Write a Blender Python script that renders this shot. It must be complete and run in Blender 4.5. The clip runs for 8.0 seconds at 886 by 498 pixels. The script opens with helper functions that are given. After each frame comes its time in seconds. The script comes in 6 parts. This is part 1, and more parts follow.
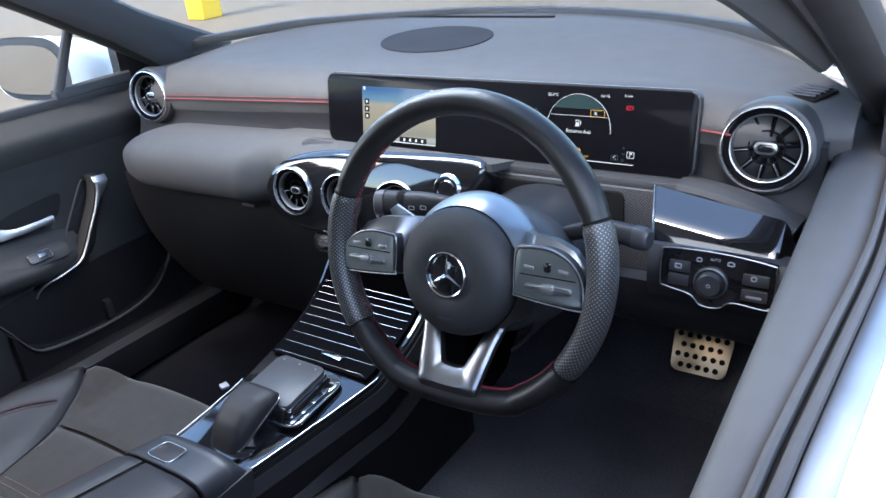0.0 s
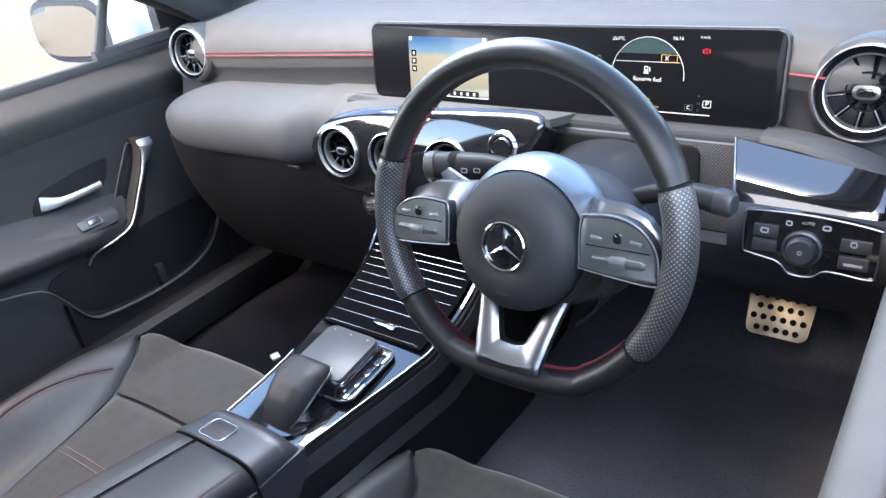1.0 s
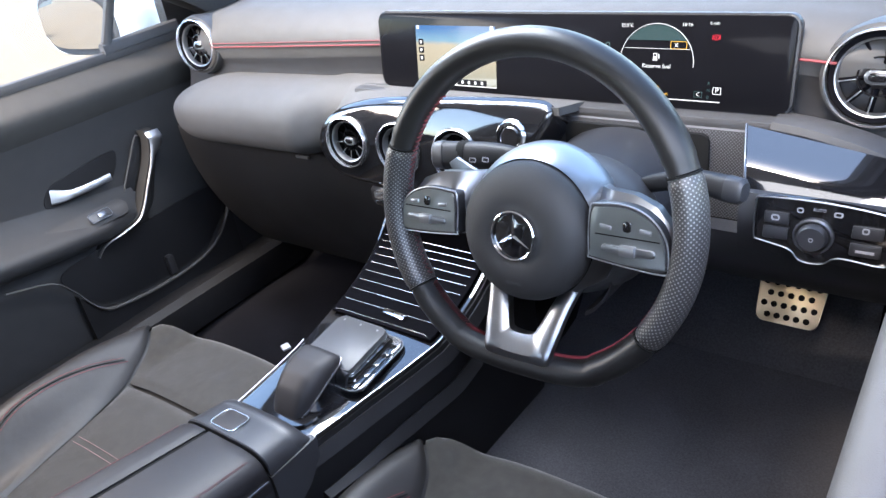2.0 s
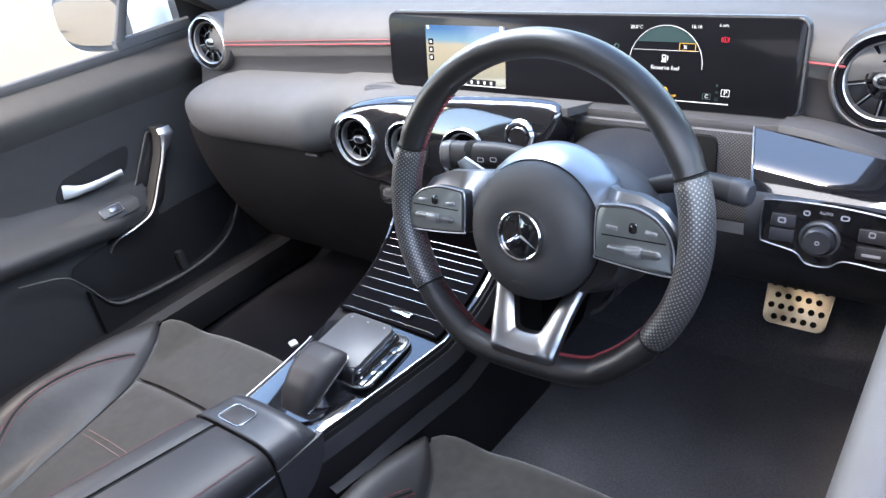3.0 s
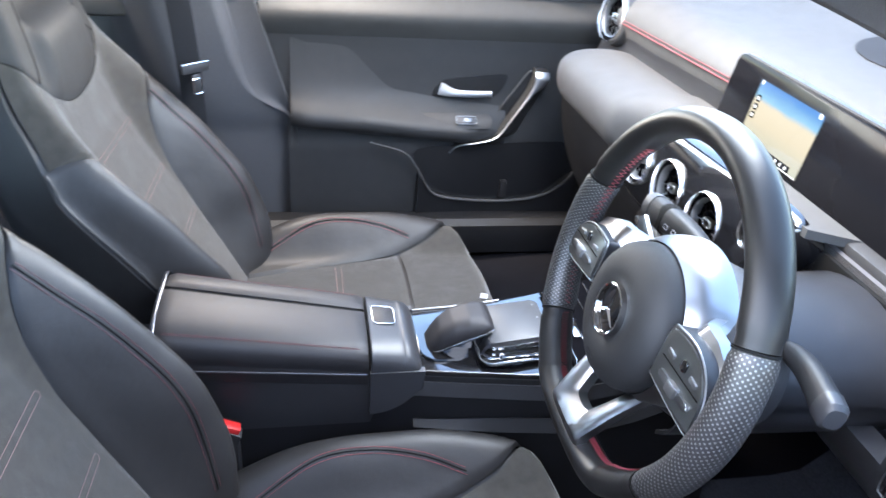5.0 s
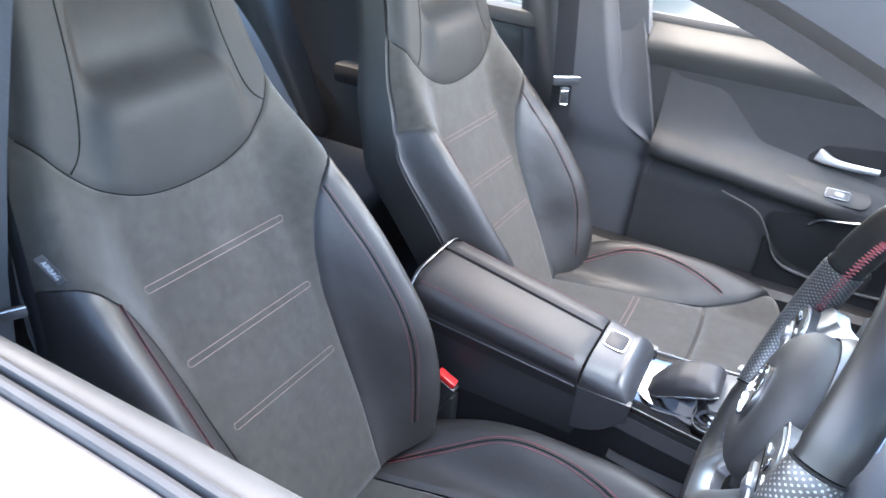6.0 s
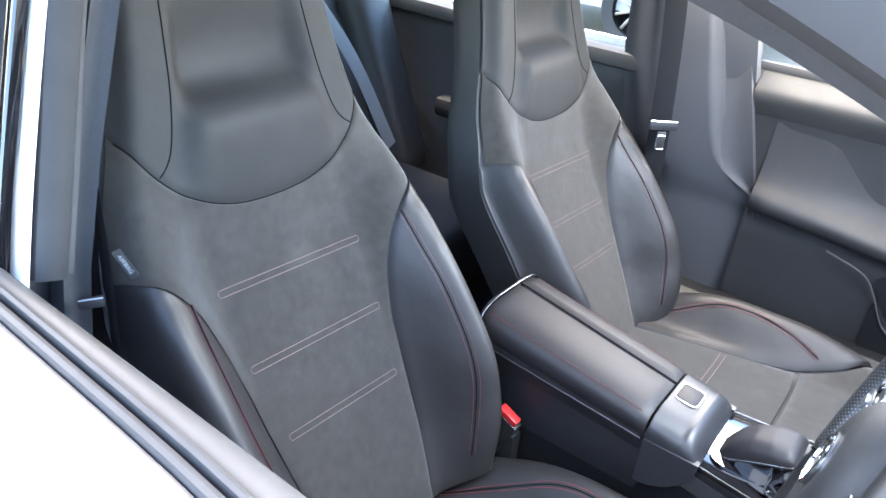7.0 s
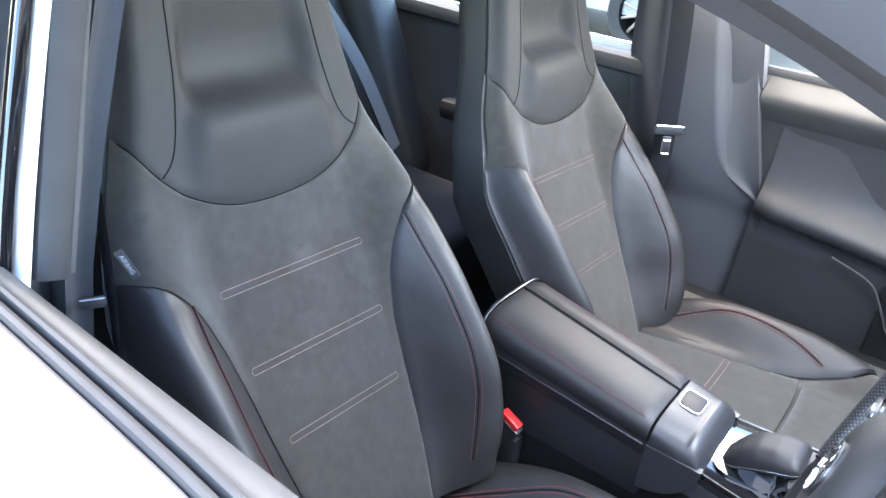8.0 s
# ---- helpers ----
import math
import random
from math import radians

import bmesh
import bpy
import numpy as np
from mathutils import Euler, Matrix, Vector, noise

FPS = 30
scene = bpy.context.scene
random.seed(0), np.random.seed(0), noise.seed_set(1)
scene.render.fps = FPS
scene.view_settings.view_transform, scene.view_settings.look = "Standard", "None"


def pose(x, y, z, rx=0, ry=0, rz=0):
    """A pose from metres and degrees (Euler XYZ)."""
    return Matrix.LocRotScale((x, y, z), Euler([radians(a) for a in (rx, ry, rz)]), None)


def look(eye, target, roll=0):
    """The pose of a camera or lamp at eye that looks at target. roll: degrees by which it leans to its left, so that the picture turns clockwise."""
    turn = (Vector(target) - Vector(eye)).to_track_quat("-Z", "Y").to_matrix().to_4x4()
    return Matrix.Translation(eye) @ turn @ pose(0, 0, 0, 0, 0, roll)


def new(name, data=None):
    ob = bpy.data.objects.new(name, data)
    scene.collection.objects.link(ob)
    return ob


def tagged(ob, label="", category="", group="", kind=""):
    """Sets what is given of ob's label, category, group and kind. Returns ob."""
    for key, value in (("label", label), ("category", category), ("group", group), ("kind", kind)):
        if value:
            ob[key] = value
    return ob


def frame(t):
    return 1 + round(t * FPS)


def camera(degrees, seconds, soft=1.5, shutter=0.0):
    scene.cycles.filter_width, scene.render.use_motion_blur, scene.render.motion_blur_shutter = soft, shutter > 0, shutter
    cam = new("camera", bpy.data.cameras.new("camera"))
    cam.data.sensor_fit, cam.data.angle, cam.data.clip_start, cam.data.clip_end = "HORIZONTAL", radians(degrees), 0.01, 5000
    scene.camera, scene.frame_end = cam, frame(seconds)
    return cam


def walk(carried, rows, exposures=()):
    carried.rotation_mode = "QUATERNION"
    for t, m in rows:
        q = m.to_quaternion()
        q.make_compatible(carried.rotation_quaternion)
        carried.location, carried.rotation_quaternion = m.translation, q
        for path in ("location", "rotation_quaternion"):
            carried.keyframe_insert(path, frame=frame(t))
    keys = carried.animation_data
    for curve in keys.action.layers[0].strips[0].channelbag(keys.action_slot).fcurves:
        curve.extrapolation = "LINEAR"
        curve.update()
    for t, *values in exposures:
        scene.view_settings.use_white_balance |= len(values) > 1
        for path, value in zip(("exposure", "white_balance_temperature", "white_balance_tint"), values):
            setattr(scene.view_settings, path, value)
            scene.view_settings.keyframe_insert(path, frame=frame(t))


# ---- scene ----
cam = camera(62.2, 8.0, shutter=0.2)
PATH = [
    (0, (0.8, -0.662, 1.258), (-0.211, 0.852, 0.429), -4.7),
    (0.5, (0.765, -0.603, 1.252), (-0.307, 0.823, 0.348), -6.7),
    (1, (0.754, -0.595, 1.251), (-0.353, 0.776, 0.304), -8.2),
    (1.5, (0.752, -0.595, 1.251), (-0.364, 0.754, 0.285), -8.9),
    (3, (0.758, -0.598, 1.255), (-0.38, 0.731, 0.285), -8.8),
    (3.5, (0.76, -0.6, 1.256), (-0.418, 0.695, 0.289), -8.0),
    (4, (0.788, -0.58, 1.258), (-0.501, 0.609, 0.296), -5.4),
    (4.2, (0.836, -0.538, 1.263), (-0.542, 0.55, 0.305), -3.5),
    (5.3, (0.964, -0.222, 1.298), (-0.745, -0.236, 0.26), 6.4),
    (5.5, (0.975, -0.169, 1.304), (-0.708, -0.438, 0.259), 6.2),
    (6, (0.985, -0.038, 1.31), (-0.563, -0.789, 0.291), 5.0),
    (6.5, (0.972, 0.001, 1.307), (-0.491, -0.961, 0.342), 5.0),
    (7, (0.965, 0.002, 1.3), (-0.476, -1.013, 0.353), 5.3),
    (7.5, (0.96, 0.002, 1.301), (-0.475, -1.022, 0.356), 5.6),
    (8, (0.961, 0.0, 1.299), (-0.475, -1.025, 0.357), 5.7),
]
EXPOSURES = [(0.0, 2.78, 6000, 11), (0.5, 3.34, 6420, 12), (1.5, 3.58, 6520, 13), (4.2, 3.64, 6580, 13), (5.3, 4.08, 6450, 11), (6.0, 4.28, 6420, 11), (8.0, 4.13, 6400, 11)]
walk(cam, [(t, look(eye, target, roll)) for t, eye, target, roll in PATH], EXPOSURES)

# ---- light ----
world = bpy.data.worlds.new("sky")
scene.world = world
world.use_nodes = True
wn = world.node_tree
sky = wn.nodes.new("ShaderNodeTexSky")
sky.sky_type = "NISHITA"
sky.sun_disc = False
sky.sun_elevation, sky.sun_rotation = radians(59), radians(-175)
sky.dust_density = 1.0
wn.links.new(sky.outputs[0], wn.nodes["Background"].inputs[0])
wn.nodes["Background"].inputs[1].default_value = 0.15
sun_data = bpy.data.lights.new("sun", "SUN")
sun_data.energy, sun_data.angle, sun_data.color = 0.95, radians(14), (1.0, 0.88, 0.72)
sun = new("sun", sun_data)
sun.matrix_world = look((-0.4, -4.6, 7.4), (0, 0, 0))


def daylight(name, eye, target, wide, high, power, colour):
    """Sky light that comes in through the upper part of a window."""
    lamp = bpy.data.lights.new(name, "AREA")
    lamp.shape, lamp.size, lamp.size_y, lamp.energy, lamp.color = "RECTANGLE", wide, high, power, colour
    new(name, lamp).matrix_world = look(eye, target)


daylight("driver_window_daylight", (0.700, -0.15, 1.13), (0.44, 0.20, 0.40), 0.70, 0.20, 0.32, (0.92, 0.94, 1.0))
daylight("passenger_window_daylight", (-0.735, -0.34, 1.12), (-0.28, -0.12, 0.42), 0.50, 0.28, 1.08, (1.0, 0.89, 0.78))
daylight("windscreen_daylight", (-0.06, 0.16, 1.33), (0.0, -0.30, 0.50), 0.66, 0.22, 1.9, (0.88, 0.94, 1.0))


# ---- materials ----
def material(name, base, rough=0.5, metal=0.0, vary=0.15, scale=30.0, bump=0.0, bump_scale=200.0, coat=0.0, sheen=0.0, spec=0.5, stain=4.0, dent=0.0):
    """A painted, moulded or woven surface: two scales of tone, gloss variation and fine relief."""
    m = bpy.data.materials.new(name)
    m.use_nodes = True
    nt = m.node_tree
    b = nt.nodes["Principled BSDF"]
    b.inputs["Metallic"].default_value = metal
    b.inputs["Coat Weight"].default_value = coat
    b.inputs["Coat Roughness"].default_value = 0.03
    b.inputs["Sheen Weight"].default_value = sheen
    b.inputs["Specular IOR Level"].default_value = spec
    co = nt.nodes.new("ShaderNodeTexCoord")
    fine, wide = nt.nodes.new("ShaderNodeTexNoise"), nt.nodes.new("ShaderNodeTexNoise")
    fine.inputs["Scale"].default_value, wide.inputs["Scale"].default_value = scale, stain
    fine.inputs["Detail"].default_value = 4
    both = nt.nodes.new("ShaderNodeMath")
    both.operation = "ADD"
    ramp = nt.nodes.new("ShaderNodeMapRange")
    ramp.inputs["From Min"].default_value, ramp.inputs["From Max"].default_value = 0.7, 1.3
    ramp.inputs["To Min"].default_value, ramp.inputs["To Max"].default_value = 1 - vary, 1 + vary
    mix = nt.nodes.new("ShaderNodeVectorMath")
    mix.operation = "SCALE"
    mix.inputs[0].default_value = base
    rr = nt.nodes.new("ShaderNodeMapRange")
    rr.inputs["From Min"].default_value, rr.inputs["From Max"].default_value = 0.3, 0.7
    rr.inputs["To Min"].default_value, rr.inputs["To Max"].default_value = rough * (1 - vary), min(1, rough * (1 + vary))
    for n in (fine, wide):
        nt.links.new(co.outputs["Object"], n.inputs["Vector"])
    nt.links.new(fine.outputs[0], both.inputs[0])
    nt.links.new(wide.outputs[0], both.inputs[1])
    nt.links.new(both.outputs[0], ramp.inputs["Value"])
    nt.links.new(ramp.outputs[0], mix.inputs["Scale"])
    nt.links.new(mix.outputs[0], b.inputs["Base Color"])
    nt.links.new(wide.outputs[0], rr.inputs["Value"])
    nt.links.new(rr.outputs[0], b.inputs["Roughness"])
    if bump:
        grain = nt.nodes.new("ShaderNodeTexVoronoi")
        grain.inputs["Scale"].default_value = bump_scale
        bp = nt.nodes.new("ShaderNodeBump")
        bp.inputs["Strength"].default_value, bp.inputs["Distance"].default_value = bump, 0.0006
        nt.links.new(co.outputs["Object"], grain.inputs["Vector"])
        nt.links.new(grain.outputs["Distance"], bp.inputs["Height"])
        nt.links.new(bp.outputs[0], b.inputs["Normal"])
        if dent:
            creases, wb = nt.nodes.new("ShaderNodeTexNoise"), nt.nodes.new("ShaderNodeBump")
            creases.inputs["Scale"].default_value, creases.inputs["Detail"].default_value = 22.0, 3.0
            wb.inputs["Strength"].default_value, wb.inputs["Distance"].default_value = dent, 0.004
            nt.links.new(co.outputs["Object"], creases.inputs["Vector"])
            nt.links.new(creases.outputs[0], wb.inputs["Height"])
            nt.links.new(wb.outputs[0], bp.inputs["Normal"])
    return m


def dotted(name, base, dot, pitch, size, rough, depth=0.5, both=True):
    """Leather or plastic with a staggered grid of small dots; the UV map is in metres."""
    m = material(name, base, rough)
    nt = m.node_tree
    b = nt.nodes["Principled BSDF"]
    uv = nt.nodes.new("ShaderNodeUVMap")
    cells = []
    for shift in ((0, 0), (0.5, 0.5)) if both else ((0, 0),):
        mp = nt.nodes.new("ShaderNodeVectorMath")
        mp.operation = "MULTIPLY_ADD"
        mp.inputs[1].default_value = (1 / pitch, 1 / pitch, 0)
        mp.inputs[2].default_value = (*shift, 0)
        fr = nt.nodes.new("ShaderNodeVectorMath")
        fr.operation = "FRACTION"
        ds = nt.nodes.new("ShaderNodeVectorMath")
        ds.operation = "DISTANCE"
        ds.inputs[1].default_value = (0.5, 0.5, 0)
        nt.links.new(uv.outputs[0], mp.inputs[0])
        nt.links.new(mp.outputs[0], fr.inputs[0])
        nt.links.new(fr.outputs[0], ds.inputs[0])
        lt = nt.nodes.new("ShaderNodeMath")
        lt.operation = "LESS_THAN"
        lt.inputs[1].default_value = size
        nt.links.new(ds.outputs["Value"], lt.inputs[0])
        cells.append(lt)
    total = cells[0]
    if both:
        total = nt.nodes.new("ShaderNodeMath")
        total.operation = "MAXIMUM"
        nt.links.new(cells[0].outputs[0], total.inputs[0])
        nt.links.new(cells[1].outputs[0], total.inputs[1])
    mx = nt.nodes.new("ShaderNodeMix")
    mx.data_type = "RGBA"
    old = b.inputs["Base Color"].links[0].from_socket
    nt.links.new(total.outputs[0], mx.inputs["Factor"])
    nt.links.new(old, mx.inputs[6])
    mx.inputs[7].default_value = (*dot, 1)
    nt.links.new(mx.outputs[2], b.inputs["Base Color"])
    bp = nt.nodes.new("ShaderNodeBump")
    bp.invert = True
    bp.inputs["Strength"].default_value, bp.inputs["Distance"].default_value = depth, 0.001
    nt.links.new(total.outputs[0], bp.inputs["Height"])
    nt.links.new(bp.outputs[0], b.inputs["Normal"])
    return m


def glow(name, colour, strength):
    m = bpy.data.materials.new(name)
    m.use_nodes = True
    b = m.node_tree.nodes["Principled BSDF"]
    b.inputs["Base Color"].default_value = (0.01, 0.01, 0.01, 1)
    b.inputs["Roughness"].default_value = 0.1
    b.inputs["Emission Color"].default_value = (*colour, 1)
    b.inputs["Emission Strength"].default_value = strength
    return m


def glass(name, tint, rough=0.0):
    m = bpy.data.materials.new(name)
    m.use_nodes = True
    nt = m.node_tree
    nt.nodes.clear()
    out = nt.nodes.new("ShaderNodeOutputMaterial")
    clear, gloss = nt.nodes.new("ShaderNodeBsdfTransparent"), nt.nodes.new("ShaderNodeBsdfGlossy")
    clear.inputs[0].default_value = (*tint, 1)
    gloss.inputs["Roughness"].default_value = rough
    fr, mx = nt.nodes.new("ShaderNodeLayerWeight"), nt.nodes.new("ShaderNodeMixShader")
    steep, share = nt.nodes.new("ShaderNodeMath"), nt.nodes.new("ShaderNodeMath")
    steep.operation, share.operation = "POWER", "MULTIPLY_ADD"
    steep.inputs[1].default_value, share.inputs[1].default_value, share.inputs[2].default_value = 4.0, 0.6, 0.025
    nt.links.new(fr.outputs["Facing"], steep.inputs[0])
    nt.links.new(steep.outputs[0], share.inputs[0])
    nt.links.new(share.outputs[0], mx.inputs[0])
    nt.links.new(clear.outputs[0], mx.inputs[1])
    nt.links.new(gloss.outputs[0], mx.inputs[2])
    nt.links.new(mx.outputs[0], out.inputs[0])
    return m


DASH = material("grained_dash_vinyl", (0.056, 0.0543, 0.0535), 0.72, vary=0.1, bump=0.25, bump_scale=900, spec=0.3)
DASH_LOW = material("soft_black_plastic", (0.027, 0.0270, 0.0285), 0.5, vary=0.12, bump=0.2, bump_scale=900)
DOOR = material("dark_door_skin", (0.0155, 0.0155, 0.0165), 0.57, vary=0.12, bump=0.2, bump_scale=900, spec=0.34)
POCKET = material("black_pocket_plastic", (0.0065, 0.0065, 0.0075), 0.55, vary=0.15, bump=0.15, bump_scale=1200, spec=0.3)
LEDGE = material("grey_window_ledge", (0.036, 0.036, 0.037), 0.62, vary=0.1, bump=0.25, bump_scale=900, spec=0.4)
DOOR_TOP = material("soft_door_top", (0.030, 0.0295, 0.029), 0.80, vary=0.1, bump=0.25, bump_scale=900, spec=0.22)
PLASTIC = material("hard_black_plastic", (0.015, 0.015, 0.017), 0.45, vary=0.15, bump=0.15, bump_scale=1200)
LEATHER = material("black_leather", (0.0165, 0.0155, 0.0155), 0.48, vary=0.14, bump=0.2, bump_scale=750, spec=0.38, dent=0.35)
HEAD_LEATHER = material("matt_black_leather", (0.0235, 0.0230, 0.0228), 0.64, vary=0.12, bump=0.2, bump_scale=750, spec=0.24, dent=0.25)
STITCH = material("pale_red_thread", (0.22, 0.14, 0.135), 0.7, vary=0.2, scale=900)
COVER = material("matt_cover_skin", (0.0175, 0.0170, 0.0172), 0.62, vary=0.10, bump=0.35, bump_scale=1100, spec=0.35)
RIM_LEATHER = material("smooth_rim_leather", (0.0105, 0.0102, 0.0102), 0.40, vary=0.12, bump=0.09, bump_scale=900, spec=0.27, dent=0.04)
SUEDE = material("charcoal_suede", (0.0235, 0.0218, 0.0190), 0.85, vary=0.32, scale=60, stain=16, sheen=0.32, bump=0.2, bump_scale=1500, spec=0.25, dent=0.35)
GLOSS = material("piano_black", (0.006, 0.006, 0.007), 0.06, vary=0.2, coat=1.0, spec=0.6)
GLASS_BLACK = material("display_glass", (0.004, 0.004, 0.005), 0.12, vary=0.1, spec=0.05)
CHROME = material("chrome", (0.82, 0.82, 0.83), 0.1, metal=1.0, vary=0.08)
BEZEL = material("bright_bezel", (0.80, 0.80, 0.81), 0.24, metal=1.0, vary=0.05)
SILVER = material("satin_silver", (0.295, 0.30, 0.31), 0.33, metal=1.0, vary=0.06)
SATIN = material("dull_satin_metal", (0.33, 0.335, 0.35), 0.42, metal=1.0, vary=0.08)
PEDAL_STEEL = material("brushed_steel", (0.50, 0.40, 0.27), 0.35, metal=1.0, vary=0.15)
RUBBER = material("seal_rubber", (0.025, 0.025, 0.027), 0.7, vary=0.15)
# Black carpet with the driver's side haze and window light put into its colour.
HAZE_CARPET = material("haze_lightened_carpet", (0.050, 0.050, 0.056), 1.0, vary=0.35, scale=300, stain=6, bump=0.8, bump_scale=700, spec=0.1)
# The same carpet, darker: the passenger footwell's shade is in the base colour.
CARPET = material("shaded_black_carpet", (0.0045, 0.0045, 0.0060), 1.0, vary=0.35, scale=400, stain=10, bump=0.8, bump_scale=700, spec=0.05)
RED = material("red_thread", (0.145, 0.018, 0.024), 0.6, vary=0.2, scale=900)
BUCKLE_RED = material("red_buckle_plastic", (0.55, 0.02, 0.02), 0.35, vary=0.05)
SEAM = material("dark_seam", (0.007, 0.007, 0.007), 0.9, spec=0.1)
WHITE = material("white_car_paint", (0.8, 0.8, 0.8), 0.2, vary=0.03, coat=1.0)
TRIM_GREY = material("pillar_cloth", (0.040, 0.042, 0.048), 0.85, vary=0.1, scale=300, bump=0.3, bump_scale=1200)
HEADLINER = material("headliner_cloth", (0.62, 0.62, 0.62), 0.95, vary=0.06, scale=300)
WEB = material("belt_webbing", (0.016, 0.016, 0.018), 0.9, vary=0.1, scale=500, spec=0.2)
PALE_WEB = material("grey_belt_webbing", (0.13, 0.135, 0.14), 0.8, vary=0.1, scale=500, spec=0.3)
PRINT = material("white_print", (0.22, 0.22, 0.23), 0.5, vary=0.03)
MIRROR = material("mirror_glass", (0.62, 0.62, 0.62), 0.02, metal=1.0, vary=0.02)
GROUND = material("pale_concrete", (0.150, 0.108, 0.064), 0.9, vary=0.12, scale=3, stain=0.25, bump=0.3, bump_scale=40)
TOUCH = material("smooth_touch_glass", (0.045, 0.045, 0.047), 0.42, vary=0.05, spec=0.40)
ROLLER = material("black_roller", (0.004, 0.004, 0.005), 0.30, vary=0.1, spec=0.0)
KEY = material("dark_satin_key", (0.12, 0.125, 0.14), 0.35, metal=1.0, vary=0.06)
POD = material("grey_satin_face", (0.26, 0.27, 0.27), 0.36, metal=1.0, vary=0.08)
DARK_RED = material("dark_red_thread", (0.085, 0.022, 0.026), 0.7, vary=0.2, scale=900)
VINYL = material("grained_black_vinyl", (0.0150, 0.0138, 0.0150), 0.52, vary=0.12, bump=0.25, bump_scale=800, spec=0.32, dent=0.12)
HUMP = material("smooth_grey_cap", (0.024, 0.0245, 0.0275), 0.42, vary=0.06, bump=0.1, bump_scale=1200, spec=0.45)
TYRE = material("tyre_rubber", (0.02, 0.02, 0.02), 0.8)
YELLOW = material("yellow_paint", (0.75, 0.48, 0.03), 0.45, vary=0.08)
FAR_PAINT = material("grey_car_paint", (0.30, 0.33, 0.33), 0.25, coat=1.0)
FAR_GLASS = material("dark_car_glass", (0.01, 0.012, 0.014), 0.08)
PERF = dotted("perforated_leather", (0.015, 0.0145, 0.0145), (0.13, 0.128, 0.125), 0.0052, 0.17, 0.42)
MESH_PANEL = dotted("woven_look_panel", (0.010, 0.010, 0.011), (0.075, 0.075, 0.08), 0.0044, 0.24, 0.4)
CLEAR = glass("window_glass", (0.93, 0.96, 0.95))
WHITE_GLOW = glow("display_white", (0.8, 0.85, 0.88), 0.16)
TEAL_GLOW = glow("display_teal", (0.10, 0.30, 0.32), 0.03)
RED_GLOW = glow("display_red", (0.9, 0.02, 0.06), 0.14)
AMBER_GLOW = glow("display_amber", (0.95, 0.55, 0.08), 0.14)


def map_glow():
    """The lit map: blue sky above a sandy landscape."""
    m = glow("display_map", (0, 0, 0), 0.12)
    nt = m.node_tree
    uv, sp = nt.nodes.new("ShaderNodeUVMap"), nt.nodes.new("ShaderNodeSeparateXYZ")
    ns = nt.nodes.new("ShaderNodeTexNoise")
    ns.inputs["Scale"].default_value = 6
    ad = nt.nodes.new("ShaderNodeMath")
    ad.operation = "MULTIPLY_ADD"
    ad.inputs[1].default_value = 0.08
    rp = nt.nodes.new("ShaderNodeValToRGB")
    stops = ((0.0, (0.30, 0.33, 0.27)), (0.45, (0.47, 0.42, 0.30)), (0.72, (0.50, 0.45, 0.33)), (0.80, (0.17, 0.36, 0.50)), (1.0, (0.03, 0.16, 0.42)))
    for n, (at, c) in enumerate(stops):
        e = rp.color_ramp.elements[n] if n < 2 else rp.color_ramp.elements.new(at)
        e.position, e.color = at, (*c, 1)
    nt.links.new(uv.outputs[0], sp.inputs[0])
    nt.links.new(uv.outputs[0], ns.inputs["Vector"])
    nt.links.new(ns.outputs[0], ad.inputs[0])
    nt.links.new(sp.outputs[1], ad.inputs[2])
    nt.links.new(ad.outputs[0], rp.inputs[0])
    nt.links.new(rp.outputs[0], nt.nodes["Principled BSDF"].inputs["Emission Color"])
    return m


MAP_GLOW = map_glow()


# ---- mesh helpers ----
def clamp(v, a=0.0, b=1.0):
    return max(a, min(b, v))


def smooth(a, b, v):
    k = clamp((v - a) / (b - a))
    return k * k * (3 - 2 * k)


def curve_at(v, xs, ys):
    return float(np.interp(v, xs, ys))


def soft_at(v, xs, ys, d=0.03):
    """curve_at with its corners rounded off."""
    return sum(curve_at(v + d * k, xs, ys) for k in (-1.0, -0.6, -0.2, 0.2, 0.6, 1.0)) / 6


def thing(name, at=(0, 0, 0), label="", category="", group="", kind=""):
    ob = new(name)
    ob.empty_display_size = 0.05
    ob.matrix_world = Matrix.Translation(at)
    return tagged(ob, label, category, group, kind)


def part(name, bm, mat, parent=None, label="", angle=35):
    """Links a bmesh, given in world places, as one mesh object under a thing."""
    me = bpy.data.meshes.new(name)
    bmesh.ops.recalc_face_normals(bm, faces=bm.faces)
    bm.to_mesh(me)
    bm.free()
    me.materials.append(mat)
    me.shade_smooth()
    me.set_sharp_from_angle(angle=radians(angle))
    ob = new(name, me)
    if parent:
        ob.parent = parent
        ob.matrix_parent_inverse = parent.matrix_world.inverted()
    return tagged(ob, label)


def piece(name, bm, mat, label, category, kind="", group="", angle=35):
    ob = part(name, bm, mat, None, "", angle)
    return tagged(ob, label, category, group, kind)


def joined(*bms):
    out = bmesh.new()
    for b in bms:
        me = bpy.data.meshes.new("tmp")
        b.to_mesh(me)
        out.from_mesh(me)
        bpy.data.meshes.remove(me)
        b.free()
    return out


def moved(bm, m):
    bmesh.ops.transform(bm, matrix=m, verts=bm.verts)
    return bm


def box(size, at=(0, 0, 0), bevel=0.003, rot=(0, 0, 0), seg=2):
    bm = bmesh.new()
    bmesh.ops.create_cube(bm, size=1)
    bmesh.ops.scale(bm, vec=size, verts=bm.verts)
    if bevel:
        bmesh.ops.bevel(bm, geom=bm.edges[:], offset=min(bevel, min(size) * 0.45), segments=seg, profile=0.6, affect="EDGES")
    return moved(bm, pose(*at, *rot))


